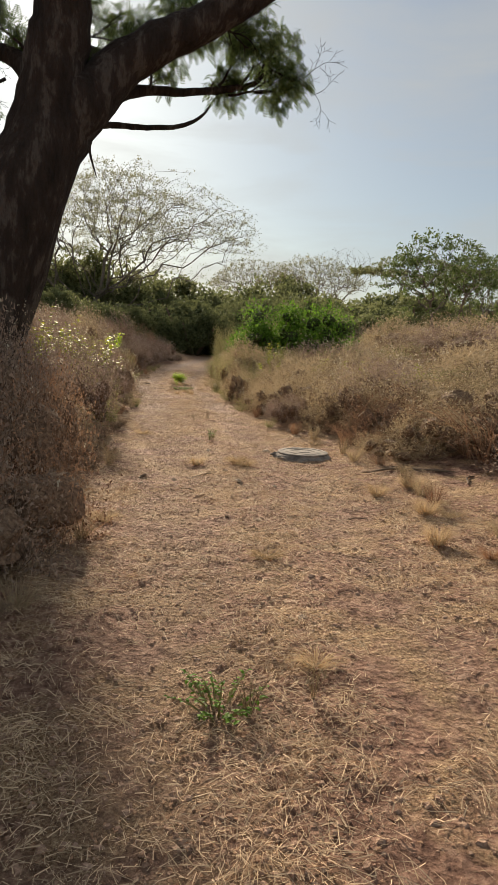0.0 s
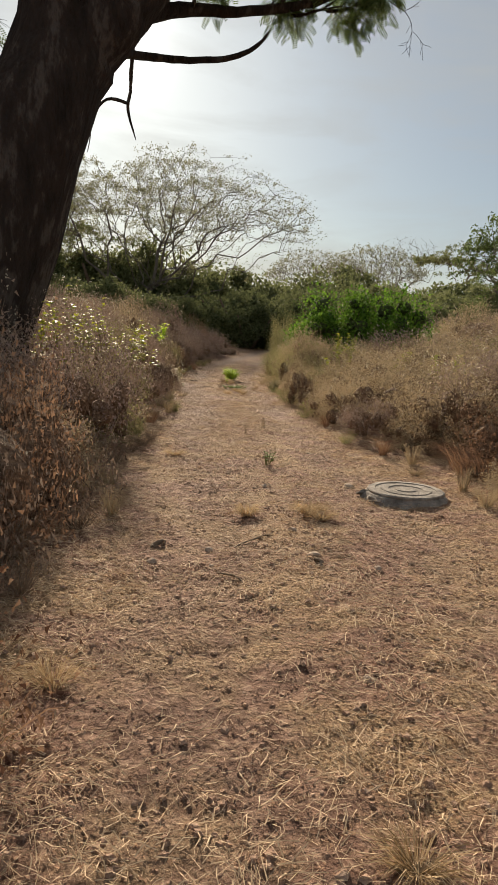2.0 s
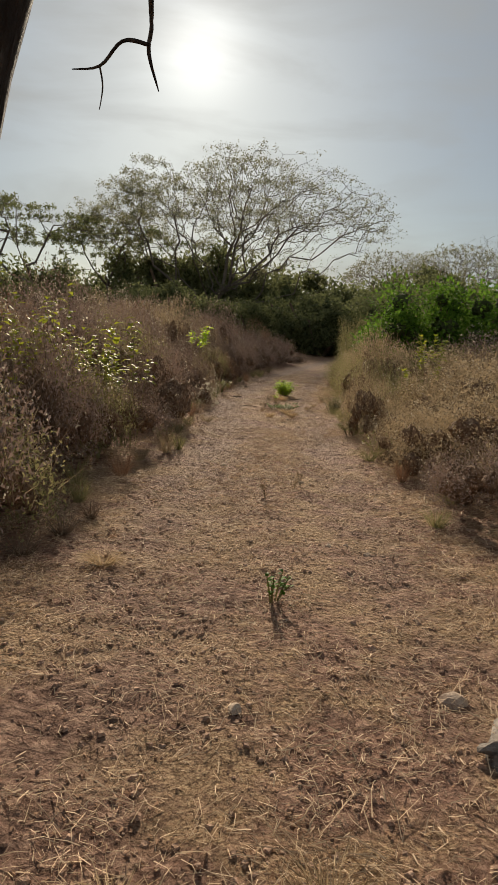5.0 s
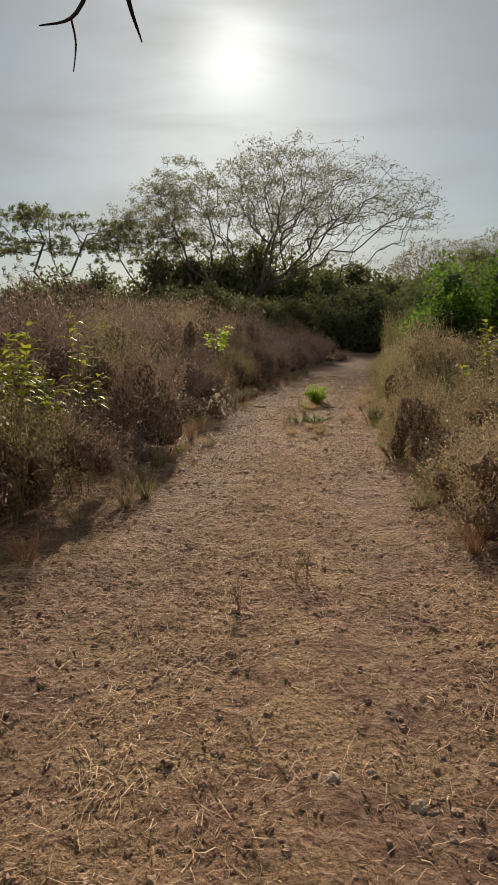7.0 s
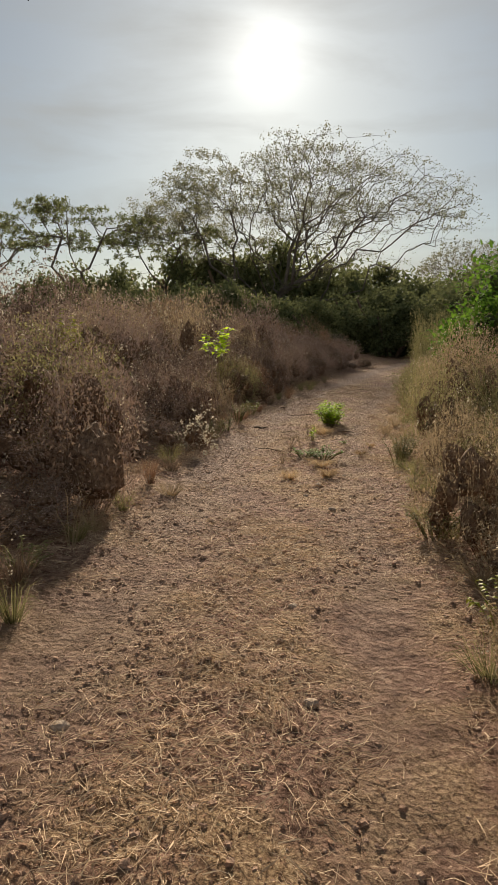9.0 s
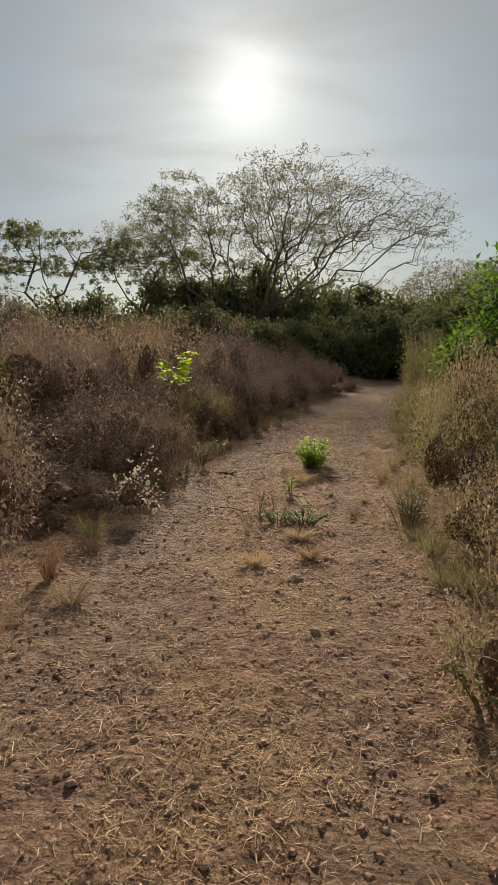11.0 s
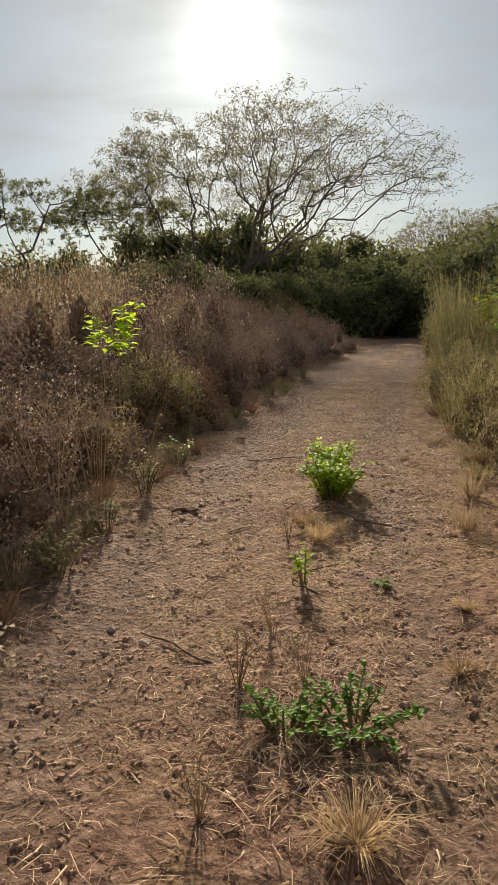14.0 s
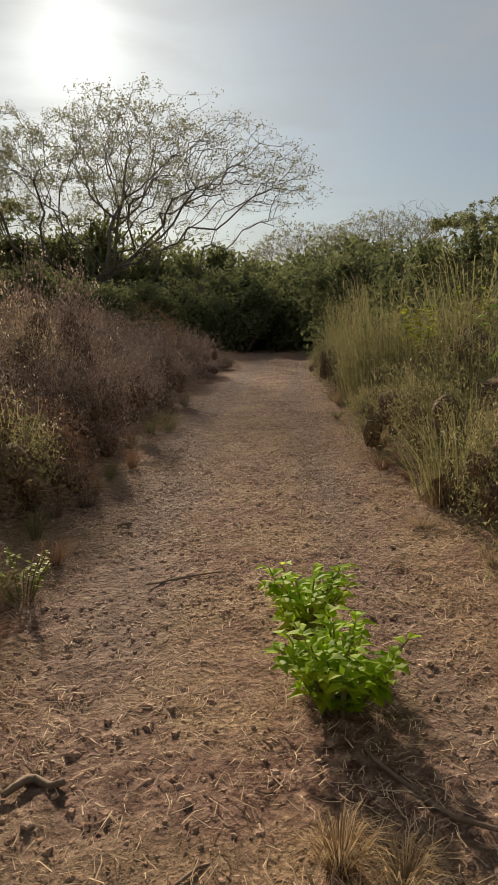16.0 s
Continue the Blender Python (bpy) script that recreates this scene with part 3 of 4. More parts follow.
    starts = [(V((-1.4, 17.4, 6.65)), V((0.3, 0.3, 0.6))), (V((-0.6, 17.8, 6.8)), V((0.6, 0.3, 0.3))), (V((0.0, 17.9, 6.95)), V((0.6, 0.2, 0.35))), (V((0.0, 16.7, 7.7)), V((0.2, 0.7, -0.1))),
              (V((-0.9, 16.6, 7.2)), V((0.1, 0.8, 0.3))), (V((0.5, 18.1, 7.1)), V((0.4, 0.1, 0.4))), (V((-2.8, 16.0, 7.4)), V((0.4, 0.6, 0.5))), (V((-2.7, 16.0, 6.9)), V((0.6, 0.5, 0.5))),
              (V((-4.4, 16.6, 6.9)), V((-0.6, 0.2, 0.5))), (V((-5.9, 15.7, 6.6)), V((0.5, 0.5, 0.6))), (V((-6.3, 15.6, 7.2)), V((0.6, 0.3, 0.4))), (V((-2.7, 18.5, 7.6)), V((0.6, 0.3, 0.5))),
              (V((-3.0, 16.2, 6.6)), V((-0.7, 0.6, 0.5))), (V((-4.9, 16.8, 6.9)), V((-0.2, 0.2, 0.8))), (V((-5.3, 16.9, 6.9)), V((-0.6, -0.2, 0.2))), (V((-5.4, 15.7, 5.0)), V((-0.7, 0.4, 0.6))), (V((0.8, 18.1, 7.2)), V((0.3, 0.1, 0.6))), (V((0.9, 18.1, 7.6)), V((-0.4, 0.1, 0.6))), (V((-4.0, 16.3, 6.3)), V((-0.5, 0.3, -0.3))), (V((-5.2, 16.9, 6.8)), V((-0.3, 0.3, -0.6))), (V((-3.6, 16.2, 6.8)), V((-0.5, 0.2, 0.9))), (V((-5.5, 15.8, 5.2)), V((0.4, 0.3, 0.9))), (V((-1.9, 16.4, 6.9)), V((-0.1, 0.5, 0.9))), (V((-0.2, 16.6, 7.7)), V((-0.2, 0.4, 0.9)))]
    starts += [(V((0.2, 18.1, 6.84)), V((0.8, 0.0, 0.12))), (V((0.8, 18.1, 6.93)), V((0.8, 0.1, 0.1)))]
    for s, d in starts:
        tips = []
        grow(fine, s, d, 0.52, 0.035, 3, tips, 0.65, 0.02, 5, (2, 3), 0.68, 0.25, 0.006, 0.0, 4)
        for p, dd in tips[::2]:
            spray(lv, p, dd, 0.26)
    for s, d in [(V((-5.4, 15.6, 4.0)), V((0.4, -0.4, 0.9))), (V((-5.8, 15.6, 5.0)), V((0.6, -0.3, 0.4))), (V((1.15, 18.1, 7.4)), V((0.7, 0.2, -0.15))), (V((-4.6, 16.6, 6.9)), V((0.1, -0.3, -0.8))), (V((-5.3, 15.7, 4.6)), V((0.5, 0.2, 0.6))), (V((-4.2, 16.5, 6.8)), V((-0.3, -0.2, -0.8))), (V((-5.6, 15.8, 5.4)), V((0.3, 0.4, 0.7)))]:
        tips = []
        grow(fine, s, d, 0.6, 0.022, 4, tips, 0.75, -0.05, 4, (2, 3), 0.72, 0.3, 0.005, 0.0, 4)
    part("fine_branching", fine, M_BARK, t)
    part("crown", lv, M_FEATHER, t, "feathery drooping green leaf sprays")


def spray(b, p, d, size):
    """A drooping feathery leaf: a midrib with rows of small leaflets."""
    for _ in range(6):
        q, e = p + rdir() * 0.16, (d * 0.4 + rdir() * 0.7 + Vector((0, 0, -0.25))).normalized()
        side = e.orthogonal().normalized()
        side = Matrix.Rotation(ru(0, 6.28), 3, e) @ side
        n = 8
        for k in range(n):
            e = (e + Vector((0, 0, -0.09))).normalized()
            q = q + e * size / n
            s = 0.042 * (1 - 0.5 * abs(k - 3) / n)
            for g in (-1, 1):
                b.quad(q + side * g * s * 0.8, side * s * g, e * s * 0.32)


umbrella_tree()
near_tree()

# dark thicket line behind the field, then trees on the right and left
proto = [scrub_tree("thicket_tree", "dense dull-green thicket tree at the end of the field", "thicket trees", 6.0, 11 + 40 * k, M_WOODS, 560, 0.15, 1.3) for k in range(3)]
spots = []
for k in range(44):
    x = -62 + k * 2.75 + ru(-1, 1)
    y = 62 + ru(-3, 6) + 0.06 * abs(x + 8)
    if abs(x - 0.8) < 2.0:
        y += 12
    spots.append((x, y, ru(0.75, 1.15)))
spots += [(5.2, 48, 0.75), (7.5, 52, 0.8), (3.6, 55, 0.9), (2.2, 66, 1.0), (-1.2, 75, 1.1), (4.5, 74, 1.1), (0.4, 71, 0.75), (1.8, 73, 0.8), (-21, 88, 1.9), (-17, 92, 2.0), (-12, 91, 1.9), (-7, 90, 1.7), (-26, 90, 1.8), (-2, 92, 1.6), (-31, 92, 1.8), (-37, 94, 1.8), (-43, 92, 1.8), (3, 95, 1.7), (9, 96, 1.7), (-9, 76, 0.85), (-20, 77, 0.85), (-4, 70, 0.9), (-32, 78, 1.3), (9, 70, 1.2), (16, 72, 1.2), (23, 74, 1.2), (11, 52, 0.7)]
for k, (x, y, s) in enumerate(spots):
    m = Matrix.LocRotScale((x, y, height(x, y) - 0.1), Euler((0, 0, ru(0, 6.28))), (s, s, s * ru(0.85, 1.15)))
    if k < 3:
        proto[k].matrix_basis = m
    else:
        c = copy_thing(proto[k % 3], m)
        c.scale = (s, s, s * ru(0.85, 1.15))

BARE = "bare round-crowned tree with dense fine branches"
FLAT = "dark flat-topped tree with layered foliage"
domed_tree("domed_tree", BARE, (14.0, 112, 0), 8.0, 5.5, 10.0, 15.0, 1500, 10, 0.13, M_THIN, M_BARK_FAR)
domed_tree("domed_tree", BARE, (5.5, 120, 0), 8.5, 5.5, 10.0, 15.0, 1500, 10, 0.13, M_THIN, M_BARK_FAR)
domed_tree("bare_tree", "pale leafless tree behind the thicket", (20.5, 122, 0), 6.5, 7.0, 13.5, 18.0, 420, 0, 0.1, M_THIN, M_BARK_FAR)
domed_tree("flat_topped_tree", FLAT, (27.0, 106, 0), 8.0, 5.0, 11.0, 14.5, 600, 30, 0.17, M_WOODS, M_BARK_FAR, 1.8, 0.5)
domed_tree("flat_topped_tree", FLAT, (37.0, 108, 0), 8.0, 5.0, 11.0, 14.5, 600, 30, 0.17, M_WOODS, M_BARK_FAR, 1.8, 0.5)
GREEN = "tall green tree with airy crown beyond dry field"
domed_tree("green_tree", GREEN, (15.5, 52, 0.8), 4.0, 1.2, 5.0, 9.0, 500, 34, 0.11, M_FEATHER, M_BARK_FAR, 0, 0.45)
domed_tree("green_tree", GREEN, (20.5, 55, 0.8), 4.0, 1.0, 4.6, 8.2, 500, 34, 0.11, M_FEATHER, M_BARK_FAR, 0, 0.45)
domed_tree("flat_topped_tree", FLAT, (-35.0, 80, 0), 9.5, 4.5, 11.5, 14.5, 700, 30, 0.15, M_WOODS, M_BARK_FAR, 1.8, 0.45)
domed_tree("flat_topped_tree", FLAT, (-27.0, 86, 0), 8.0, 4.0, 10.0, 13.0, 600, 30, 0.15, M_WOODS, M_BARK_FAR, 1.8, 0.45)
domed_tree("flat_topped_tree", FLAT, (-46.0, 84, 0), 9.0, 4.5, 11.5, 14.5, 600, 30, 0.15, M_WOODS, M_BARK_FAR, 1.8, 0.45)


# ---- brush beside the track ----
def shrub(name, label, category, leaf_mat, stem_mat, group, stems, leaves, leaf, tall=1.0, wide=0.75, heads=0):
    """A dry bush: arching stems, many tiny leaves and a tangled inside."""
    t = thing(name, label, category, group)
    st, lv, core, hd = Build(), Build(), Build(), Build()
    for k in range(3):
        core.lump(Vector((ru(-.22, .22) * wide, ru(-.22, .22) * wide, 0.22 * tall)), 0.34 * wide * ru(0.8, 1.1), ru(0, 50), 2, 0.4, (1, 1, 0.95 * tall / wide))
    ends, off = [], Vector((ru(0, 90), ru(0, 90), ru(0, 90)))

    def shell(d):
        """How far the mound reaches in a direction."""
        k = 0.80 + 0.42 * noise.noise(d * 1.6 + off) + 0.22 * noise.noise(d * 4.5 + off)
        return Vector((d.x * wide * k, d.y * wide * k, max(d.z, -0.02) * tall * k * 1.12))
    for _ in range(stems):
        d = rdir(0.25)
        d.z = abs(d.z)
        e = shell(d) * ru(0.85, 1.14)
        p0 = Vector((e.x * 0.45, e.y * 0.45, 0))
        m = p0.lerp(e, 0.6) + Vector((0, 0, 0.05 * tall)) + rdir() * 0.05
        st.blade([p0, m, e], ru(0.004, 0.008), rdir())
        ends.append(e)
    for _ in range(leaves):
        d = rdir(0.12)
        if d.z < 0:
            d.z *= -0.5
        c = shell(d) * (1.06 - 0.42 * ru(0, 1) ** 1.6) + rdir() * 0.03
        c.z = max(c.z, 0.015)
        u = rdir(0.1)
        w = Matrix.Rotation(ru(0, 6.28), 3, u) @ u.orthogonal().normalized()
        s = leaf * ru(0.5, 1.4)
        lv.sliver(c, u * s, w * s * 0.55)
    for _ in range(heads):
        p2 = ends[rng.randrange(len(ends))]
        for _ in range(4):
            u = rdir()
            hd.quad(p2 + rdir() * 0.025, u * 0.014, u.orthogonal().normalized() * 0.010)
    part("twig_core", core, M_CORE, t)
    part("stem_tangle", st, stem_mat, t)
    part("leafage", lv, leaf_mat, t)
    if heads:
        part("seed_fluff", hd, M_WHITE, t, "pale dry seed heads")
    return t


def mound_shrub(name, label, leaf_mat, stem_mat, leaves, leaf, heads=0, lobes=7, upright=0.3):
    """A rounded dry bush of several billowing lobes, fringed with fine twigs."""
    t = thing(name, label, "shrub", "dry brush")
    st, lv, core, hd = Build(), Build(), Build(), Build()
    lobe = [(Vector((0, 0, 0.5)), 0.46)]
    for k in range(lobes):
        a = 6.2832 * k / lobes + ru(-0.3, 0.3)
        q = ru(0.34, 0.56)
        r = ru(0.24, 0.38)
        lobe.append((Vector((math.cos(a) * q, math.sin(a) * q, ru(0.15, 0.55))), r))
    for k, (c, r) in enumerate(lobe):
        core.lump(c * 0.9, r * 0.36, ru(0, 60), 2, 0.4, flat_bottom=False)

    def skin():
        while True:
            c, r = lobe[rng.randrange(len(lobe))]
            d = rdir(0.22)
            p = c + d * r * (1 + 0.30 * noise.noise(d * 2.6 + c * 9))
            if p.z > 0.01 and all((p - c2).length > r2 * 0.86 for c2, r2 in lobe if c2 is not c):
                return p, d
    for _ in range(leaves):
        p, d = skin()
        c = p - d * 0.26 * ru(0, 1) ** 1.4 + rdir() * 0.035
        c.z = max(c.z, 0.015)
        u = rdir(0.15)
        w = Matrix.Rotation(ru(0, 6.28), 3, u) @ u.orthogonal().normalized()
        s = leaf * ru(0.45, 1.5)
        lv.sliver(c, u * s, w * s * 0.5)
    for _ in range(300):
        p, d = skin()
        e = (d + rdir() * 0.5 + Vector((0, 0, upright))).normalized()
        p2 = p + e * ru(0.02, 0.15)
        st.blade([p - e * 0.10, p, p2], ru(0.0035, 0.007), rdir())
        if rng.random() * 300 < heads:
            for _ in range(4):
                u = rdir()
                hd.quad(p2 + rdir() * 0.02, u * 0.008, u.orthogonal().normalized() * 0.006)
    part("twig_core", core, M_CORE, t)
    part("stem_tangle", st, stem_mat, t)
    part("leafage", lv, leaf_mat, t)
    if heads:
        part("seed_fluff", hd, M_WHITE, t, "pale dry seed heads")
    return t


def grass_clump(name, label, mat, group, blades, tall, wide, curl=0.6, width=0.008, core=True, leaves=0):
    t = thing(name, label, "grass", group)
    b, co = Build(), Build()
    for _ in range(blades):
        a, rr = ru(0, 6.28), math.sqrt(ru(0, 1)) * wide * 0.6
        p0 = Vector((math.cos(a) * rr, math.sin(a) * rr, 0))
        o = Vector((math.cos(a + ru(-.9, .9)), math.sin(a + ru(-.9, .9)), 0))
        h = tall * ru(0.45, 1.1)
        p1 = p0 + o * wide * ru(0.05, 0.25) + Vector((0, 0, h * 0.55))
        p2 = p1 + o * wide * curl * ru(0.1, 0.4) + Vector((0, 0, h * 0.3))
        p3 = p2 + o * wide * curl * ru(0.1, 0.5) + Vector((0, 0, h * ru(-0.12, 0.18)))
        b.blade([p0, p1, p2, p3], width * ru(0.6, 1.4), rdir())
        for _ in range(leaves):
            c = p1.lerp(p3, ru(-0.3, 1)) + rdir() * 0.03
            u = rdir(0.3)
            b.quad(c, u * 0.03, u.orthogonal().normalized() * 0.008)
    if core:
        for k in range(2):
            co.lump(Vector((ru(-.15, .15), ru(-.15, .15), 0.08)) * wide, 0.33 * wide, ru(0, 50), 2, 0.7, (1, 1, 0.8 * tall / wide))
        part("matted_base", co, M_CORE, t)
    part("blade_mass", b, mat, t)
    return t


BR = [shrub("dry_shrub", "dense brown dried-out shrub in the roadside brush", "shrub", M_BROWN, M_BROWN_STEM, "dry brush", 120, 2500, 0.019, 1.0, 0.82, 9) for _ in range(4)]
RU = [shrub("rust_shrub", "rust-brown dried shrub in the roadside brush", "shrub", M_RUST, M_RUST, "dry brush", 140, 2400, 0.018, 1.0, 0.82, 0) for _ in range(2)]
TA = [grass_clump("tan_grass", "tall tan dry grass clump beside the track", M_TAN, "dry grass clumps", 330, 1.0, 0.75, 0.8, 0.011, True, 1) for _ in range(3)]
RG = [grass_clump("rust_grass", "reddish-brown dry grass clump, arching over", M_RUST, "dry grass clumps", 330, 1.0, 0.8, 1.0, 0.011, True, 1) for _ in range(2)]
OS = [shrub("olive_shrub", "olive-brown half-dry shrub with fine leaves", "shrub", M_OLIVE, M_TAN, "dry brush", 130, 2500, 0.019, 1.0, 0.82, 4) for _ in range(2)]
OL = [grass_clump("olive_grass", "tall olive-green grass clump beside the track", M_OLIVE, "green grass clumps", 340, 1.0, 0.7, 0.7, 0.011, True, 2) for _ in range(3)]
MB = [mound_shrub("mounded_shrub", "rounded mauve-brown dried shrub with twiggy fringe", M_PLUM, M_BROWN_STEM, 5200, 0.0145, 90) for _ in range(4)]
MR = [mound_shrub("rust_mounded_shrub", "rounded rust-brown dried shrub beside the track", M_RUST, M_BROWN_STEM, 5000, 0.0145, 30) for _ in range(2)]
MT = [mound_shrub("tan_mounded_shrub", "rounded tan half-dry shrub beside the track", M_TAN, M_TAN, 5200, 0.0145, 60, 8, 0.6) for _ in range(3)]
MO = [mound_shrub("olive_mounded_shrub", "rounded olive-green shrub with fine dry twigs", M_OLIVE, M_TAN, 5200, 0.0145, 30, 8, 0.7) for _ in range(3)]
used = set()


def plant(protos, x, y, s, tall):
    """Puts a copy of one of the plants on the ground; the first use of each takes the plant itself."""
    p = rng.choice(protos)
    m = pose(x, y, height(x, y) - 0.03, ru(-6, 6), ru(-6, 6), ru(0, 360))
    if p.name in used:
        p = copy_thing(p, m)
    else:
        used.add(p.name)
        p.matrix_basis = m
    p.scale = (s, s, tall)


def mound(x, y):
    return min(1.4, max(0.6, 1.0 + 1.25 * noise.noise(Vector((x * 0.55, y * 0.42, 3.3))) + 0.35 * noise.noise(Vector((x * 1.4, y * 1.1, 8.1)))))


# left of the track: tangled weeds at first, then billowing shrubs
y = 2.0
while y < 11.5:
    for row in range(6):
        off = (0.42, 1.05, 1.8, 2.8, 4.2, 6.4)[row]
        if row >= 4 and rng.random() < 0.4:
            continue
        x = edge_l(y) - off - ru(-0.18, 0.25)
        if y < 5 and row < 1:
            continue
        tall = (1.02, 1.25, 1.4, 1.42, 1.45, 1.5)[row] * ru(0.8, 1.15) * interp([(0, 0.9), (8, 1.0)], y) * mound(x, y)
        s = (0.75, 1.0, 1.2, 1.4, 1.8, 2.3)[row] * ru(0.9, 1.15)
        plant(rng.choice((BR, RU, BR, RU, BR)), x, y + ru(-0.3, 0.3), s, tall)
    y += 0.7
while y < 48:
    for row in range(6):
        off = (0.62, 1.45, 2.5, 3.8, 5.6, 8.0)[row]
        if row >= 4 and rng.random() < 0.3:
            continue
        x = edge_l(y) - off - ru(-0.2, 0.3)
        if abs(x + 4.7) < 1.3 and abs(y - 15.8) < 1.2:
            continue
        tall = ((1.22 if 21 < y < 28 else 0.92), 1.2, 1.4, 1.5, 1.55, 1.6)[row] * ru(0.68, 1.25) * interp([(12, 0.98), (18, 0.95), (25, 1.08), (29, 1.3), (40, 1.4)], y) * mound(x, y)
        s = (0.88, 1.15, 1.4, 1.6, 2.0, 2.5)[row] * ru(0.85, 1.2)
        k = rng.random()
        plant(MB if k < 0.66 else BR if k < 0.74 else MR if k < 0.84 else MT if k < 0.93 else MO, x, y + ru(-0.4, 0.4), s, tall)
    y += 1.2 if y < 36 else 1.7
# right of the track: rust grass, then tan and olive shrubs
y = 3.0
while y < 48:
    for row in range(8):
        off = (0.45, 1.15, 2.0, 3.1, 4.4, 6.2, 8.6, 11.4)[row]
        if row >= 5 and rng.random() < 0.35:
            continue
        x = edge_r(y) + off + ru(-0.2, 0.25)
        if y < 11.5 and row < 2:
            continue
        if 26.3 < y < 30 and 0.9 < x < 4.6:
            continue
        tall = ((0.62 if y < 20 else 0.92), 0.9, 0.98, 0.98, 1.0, 1.05, 1.1, 1.15)[row] * ru(0.75, 1.2) * interp([(3, 0.6), (12, 0.85), (18, 1.05), (24, 1.15), (30, 1.45), (40, 1.7)], y) * max(0.85, mound(x, y))
        s = (0.72, 1.05, 1.3, 1.5, 1.8, 2.1, 2.5, 2.9)[row] * ru(0.85, 1.2)
        if y > 26 and row < 4:
            kinds = rng.choice((OL, MO, OL, MO, OS))
        elif y > 21 and row < 2:
            kinds = rng.choice((MO, OL, MT, MO))
        elif y > 15:
            kinds = rng.choice((MT, MO, MT, MB, MT))
        elif y > 11.5:
            kinds = rng.choice((MT, RG, MR, RG, MT))
        else:
            kinds = rng.choice((RG, RU, RG, BR, MR))
        plant(kinds, x, y + ru(-0.3, 0.3), s, tall)
    y += (0.75 if y < 12 else 1.15) if y < 36 else 1.7


# ---- green plants ----
def leaf_blade(b, c, d, length, width, fold=0.25):
    """A broad leaf, folded along its midrib."""
    d = d.normalized()
    s = d.cross(Vector((0, 0, 1)))
    s = s.normalized() if s.length > 0.01 else Vector((1, 0, 0))
    n = s.cross(d)
    tip, mid, low = c + d * length - n * length * 0.18, c + d * length * 0.5 + n * length * 0.03, c + d * length * 0.15
    k = len(b.v)
    b.v += [c, low + s * width * 0.35 + n * fold * width * 0.3, mid + s * width * 0.5 + n * fold * width * 0.5, tip, mid - s * width * 0.5 + n * fold * width * 0.5, low - s * width * 0.35 + n * fold * width * 0.3, mid]
    b.f += [(k, k + 1, k + 2, k + 6), (k + 6, k + 2, k + 3), (k, k + 6, k + 4, k + 5), (k + 6, k + 3, k + 4)]


def weed(name, label, x, y, tall, wide, stems, leaves, leaf, mat, category="plant", down=0.75):
    t = thing(name, label, category)
    t.location = (x, y, height(x, y) - 0.01)
    st, lv = Build(), Build()
    for _ in range(stems):
        a = ru(0, 6.28)
        o = Vector((math.cos(a), math.sin(a), 0)) * wide * math.sqrt(ru(0.02, 1))
        p0, p2 = o * 0.3, o + Vector((0, 0, tall * ru(0.6, 1.0) * (1 - 0.25 * o.length / wide)))
        p1 = p0.lerp(p2, 0.5) + Vector((0, 0, tall * 0.1))
        st.tube([p0, p1, p2], [0.006, 0.005, 0.003], 4)
        for k in range(leaves):
            f = 1 - down * k / leaves
            c = p1.lerp(p2, f * 2 - 1) if f > 0.5 else p0.lerp(p1, f * 2)
            g = ru(0, 6.28)
            leaf_blade(lv, c, Vector((math.cos(g), math.sin(g), ru(-0.15, 0.6))), leaf * ru(0.6, 1.2), leaf * 0.55)
    part("stem_tangle", st, M_OLIVE, t)
    part("leaves", lv, mat, t)
    return t


weed("broadleaf_weed", "bright green broad-leaved weed in the middle of the track", -1.12, 26.0, 0.42, 0.27, 36, 10, 0.09, M_GREEN, "plant", 0.9)
weed("broadleaf_weed", "bright green broad-leaved weed in the middle of the track", -1.22, 26.65, 0.44, 0.24, 30, 10, 0.09, M_GREEN, "plant", 0.9)
weed("small_weed", "small green seedling with few leaves on the track", -1.10, 24.2, 0.24, 0.06, 4, 6, 0.07, M_GREEN)
weed("low_weed", "low green weed among straw on the track", -0.75, 22.9, 0.17, 0.26, 22, 8, 0.045, M_BUSH)
weed("low_weed", "low green weed among straw on the track", -0.98, 22.85, 0.15, 0.18, 14, 8, 0.04, M_BUSH)
weed("small_weed", "small green seedling with few leaves on the track", -0.70, 24.25, 0.06, 0.08, 6, 5, 0.04, M_BUSH)
weed("low_weed", "low green weed among straw on the track", 0.2, 13.05, 0.22, 0.10, 6, 7, 0.045, M_BUSH)
weed("low_weed", "sparse green weed with thin stems on the track", 0.42, 5.0, 0.16, 0.24, 20, 7, 0.035, M_BUSH)
weed("yellow_green_sapling", "yellow-green leafy sapling rising from dry brush", -3.65, 27.6, 2.4, 0.36, 9, 9, 0.17, M_GREEN, "plant", 0.3)


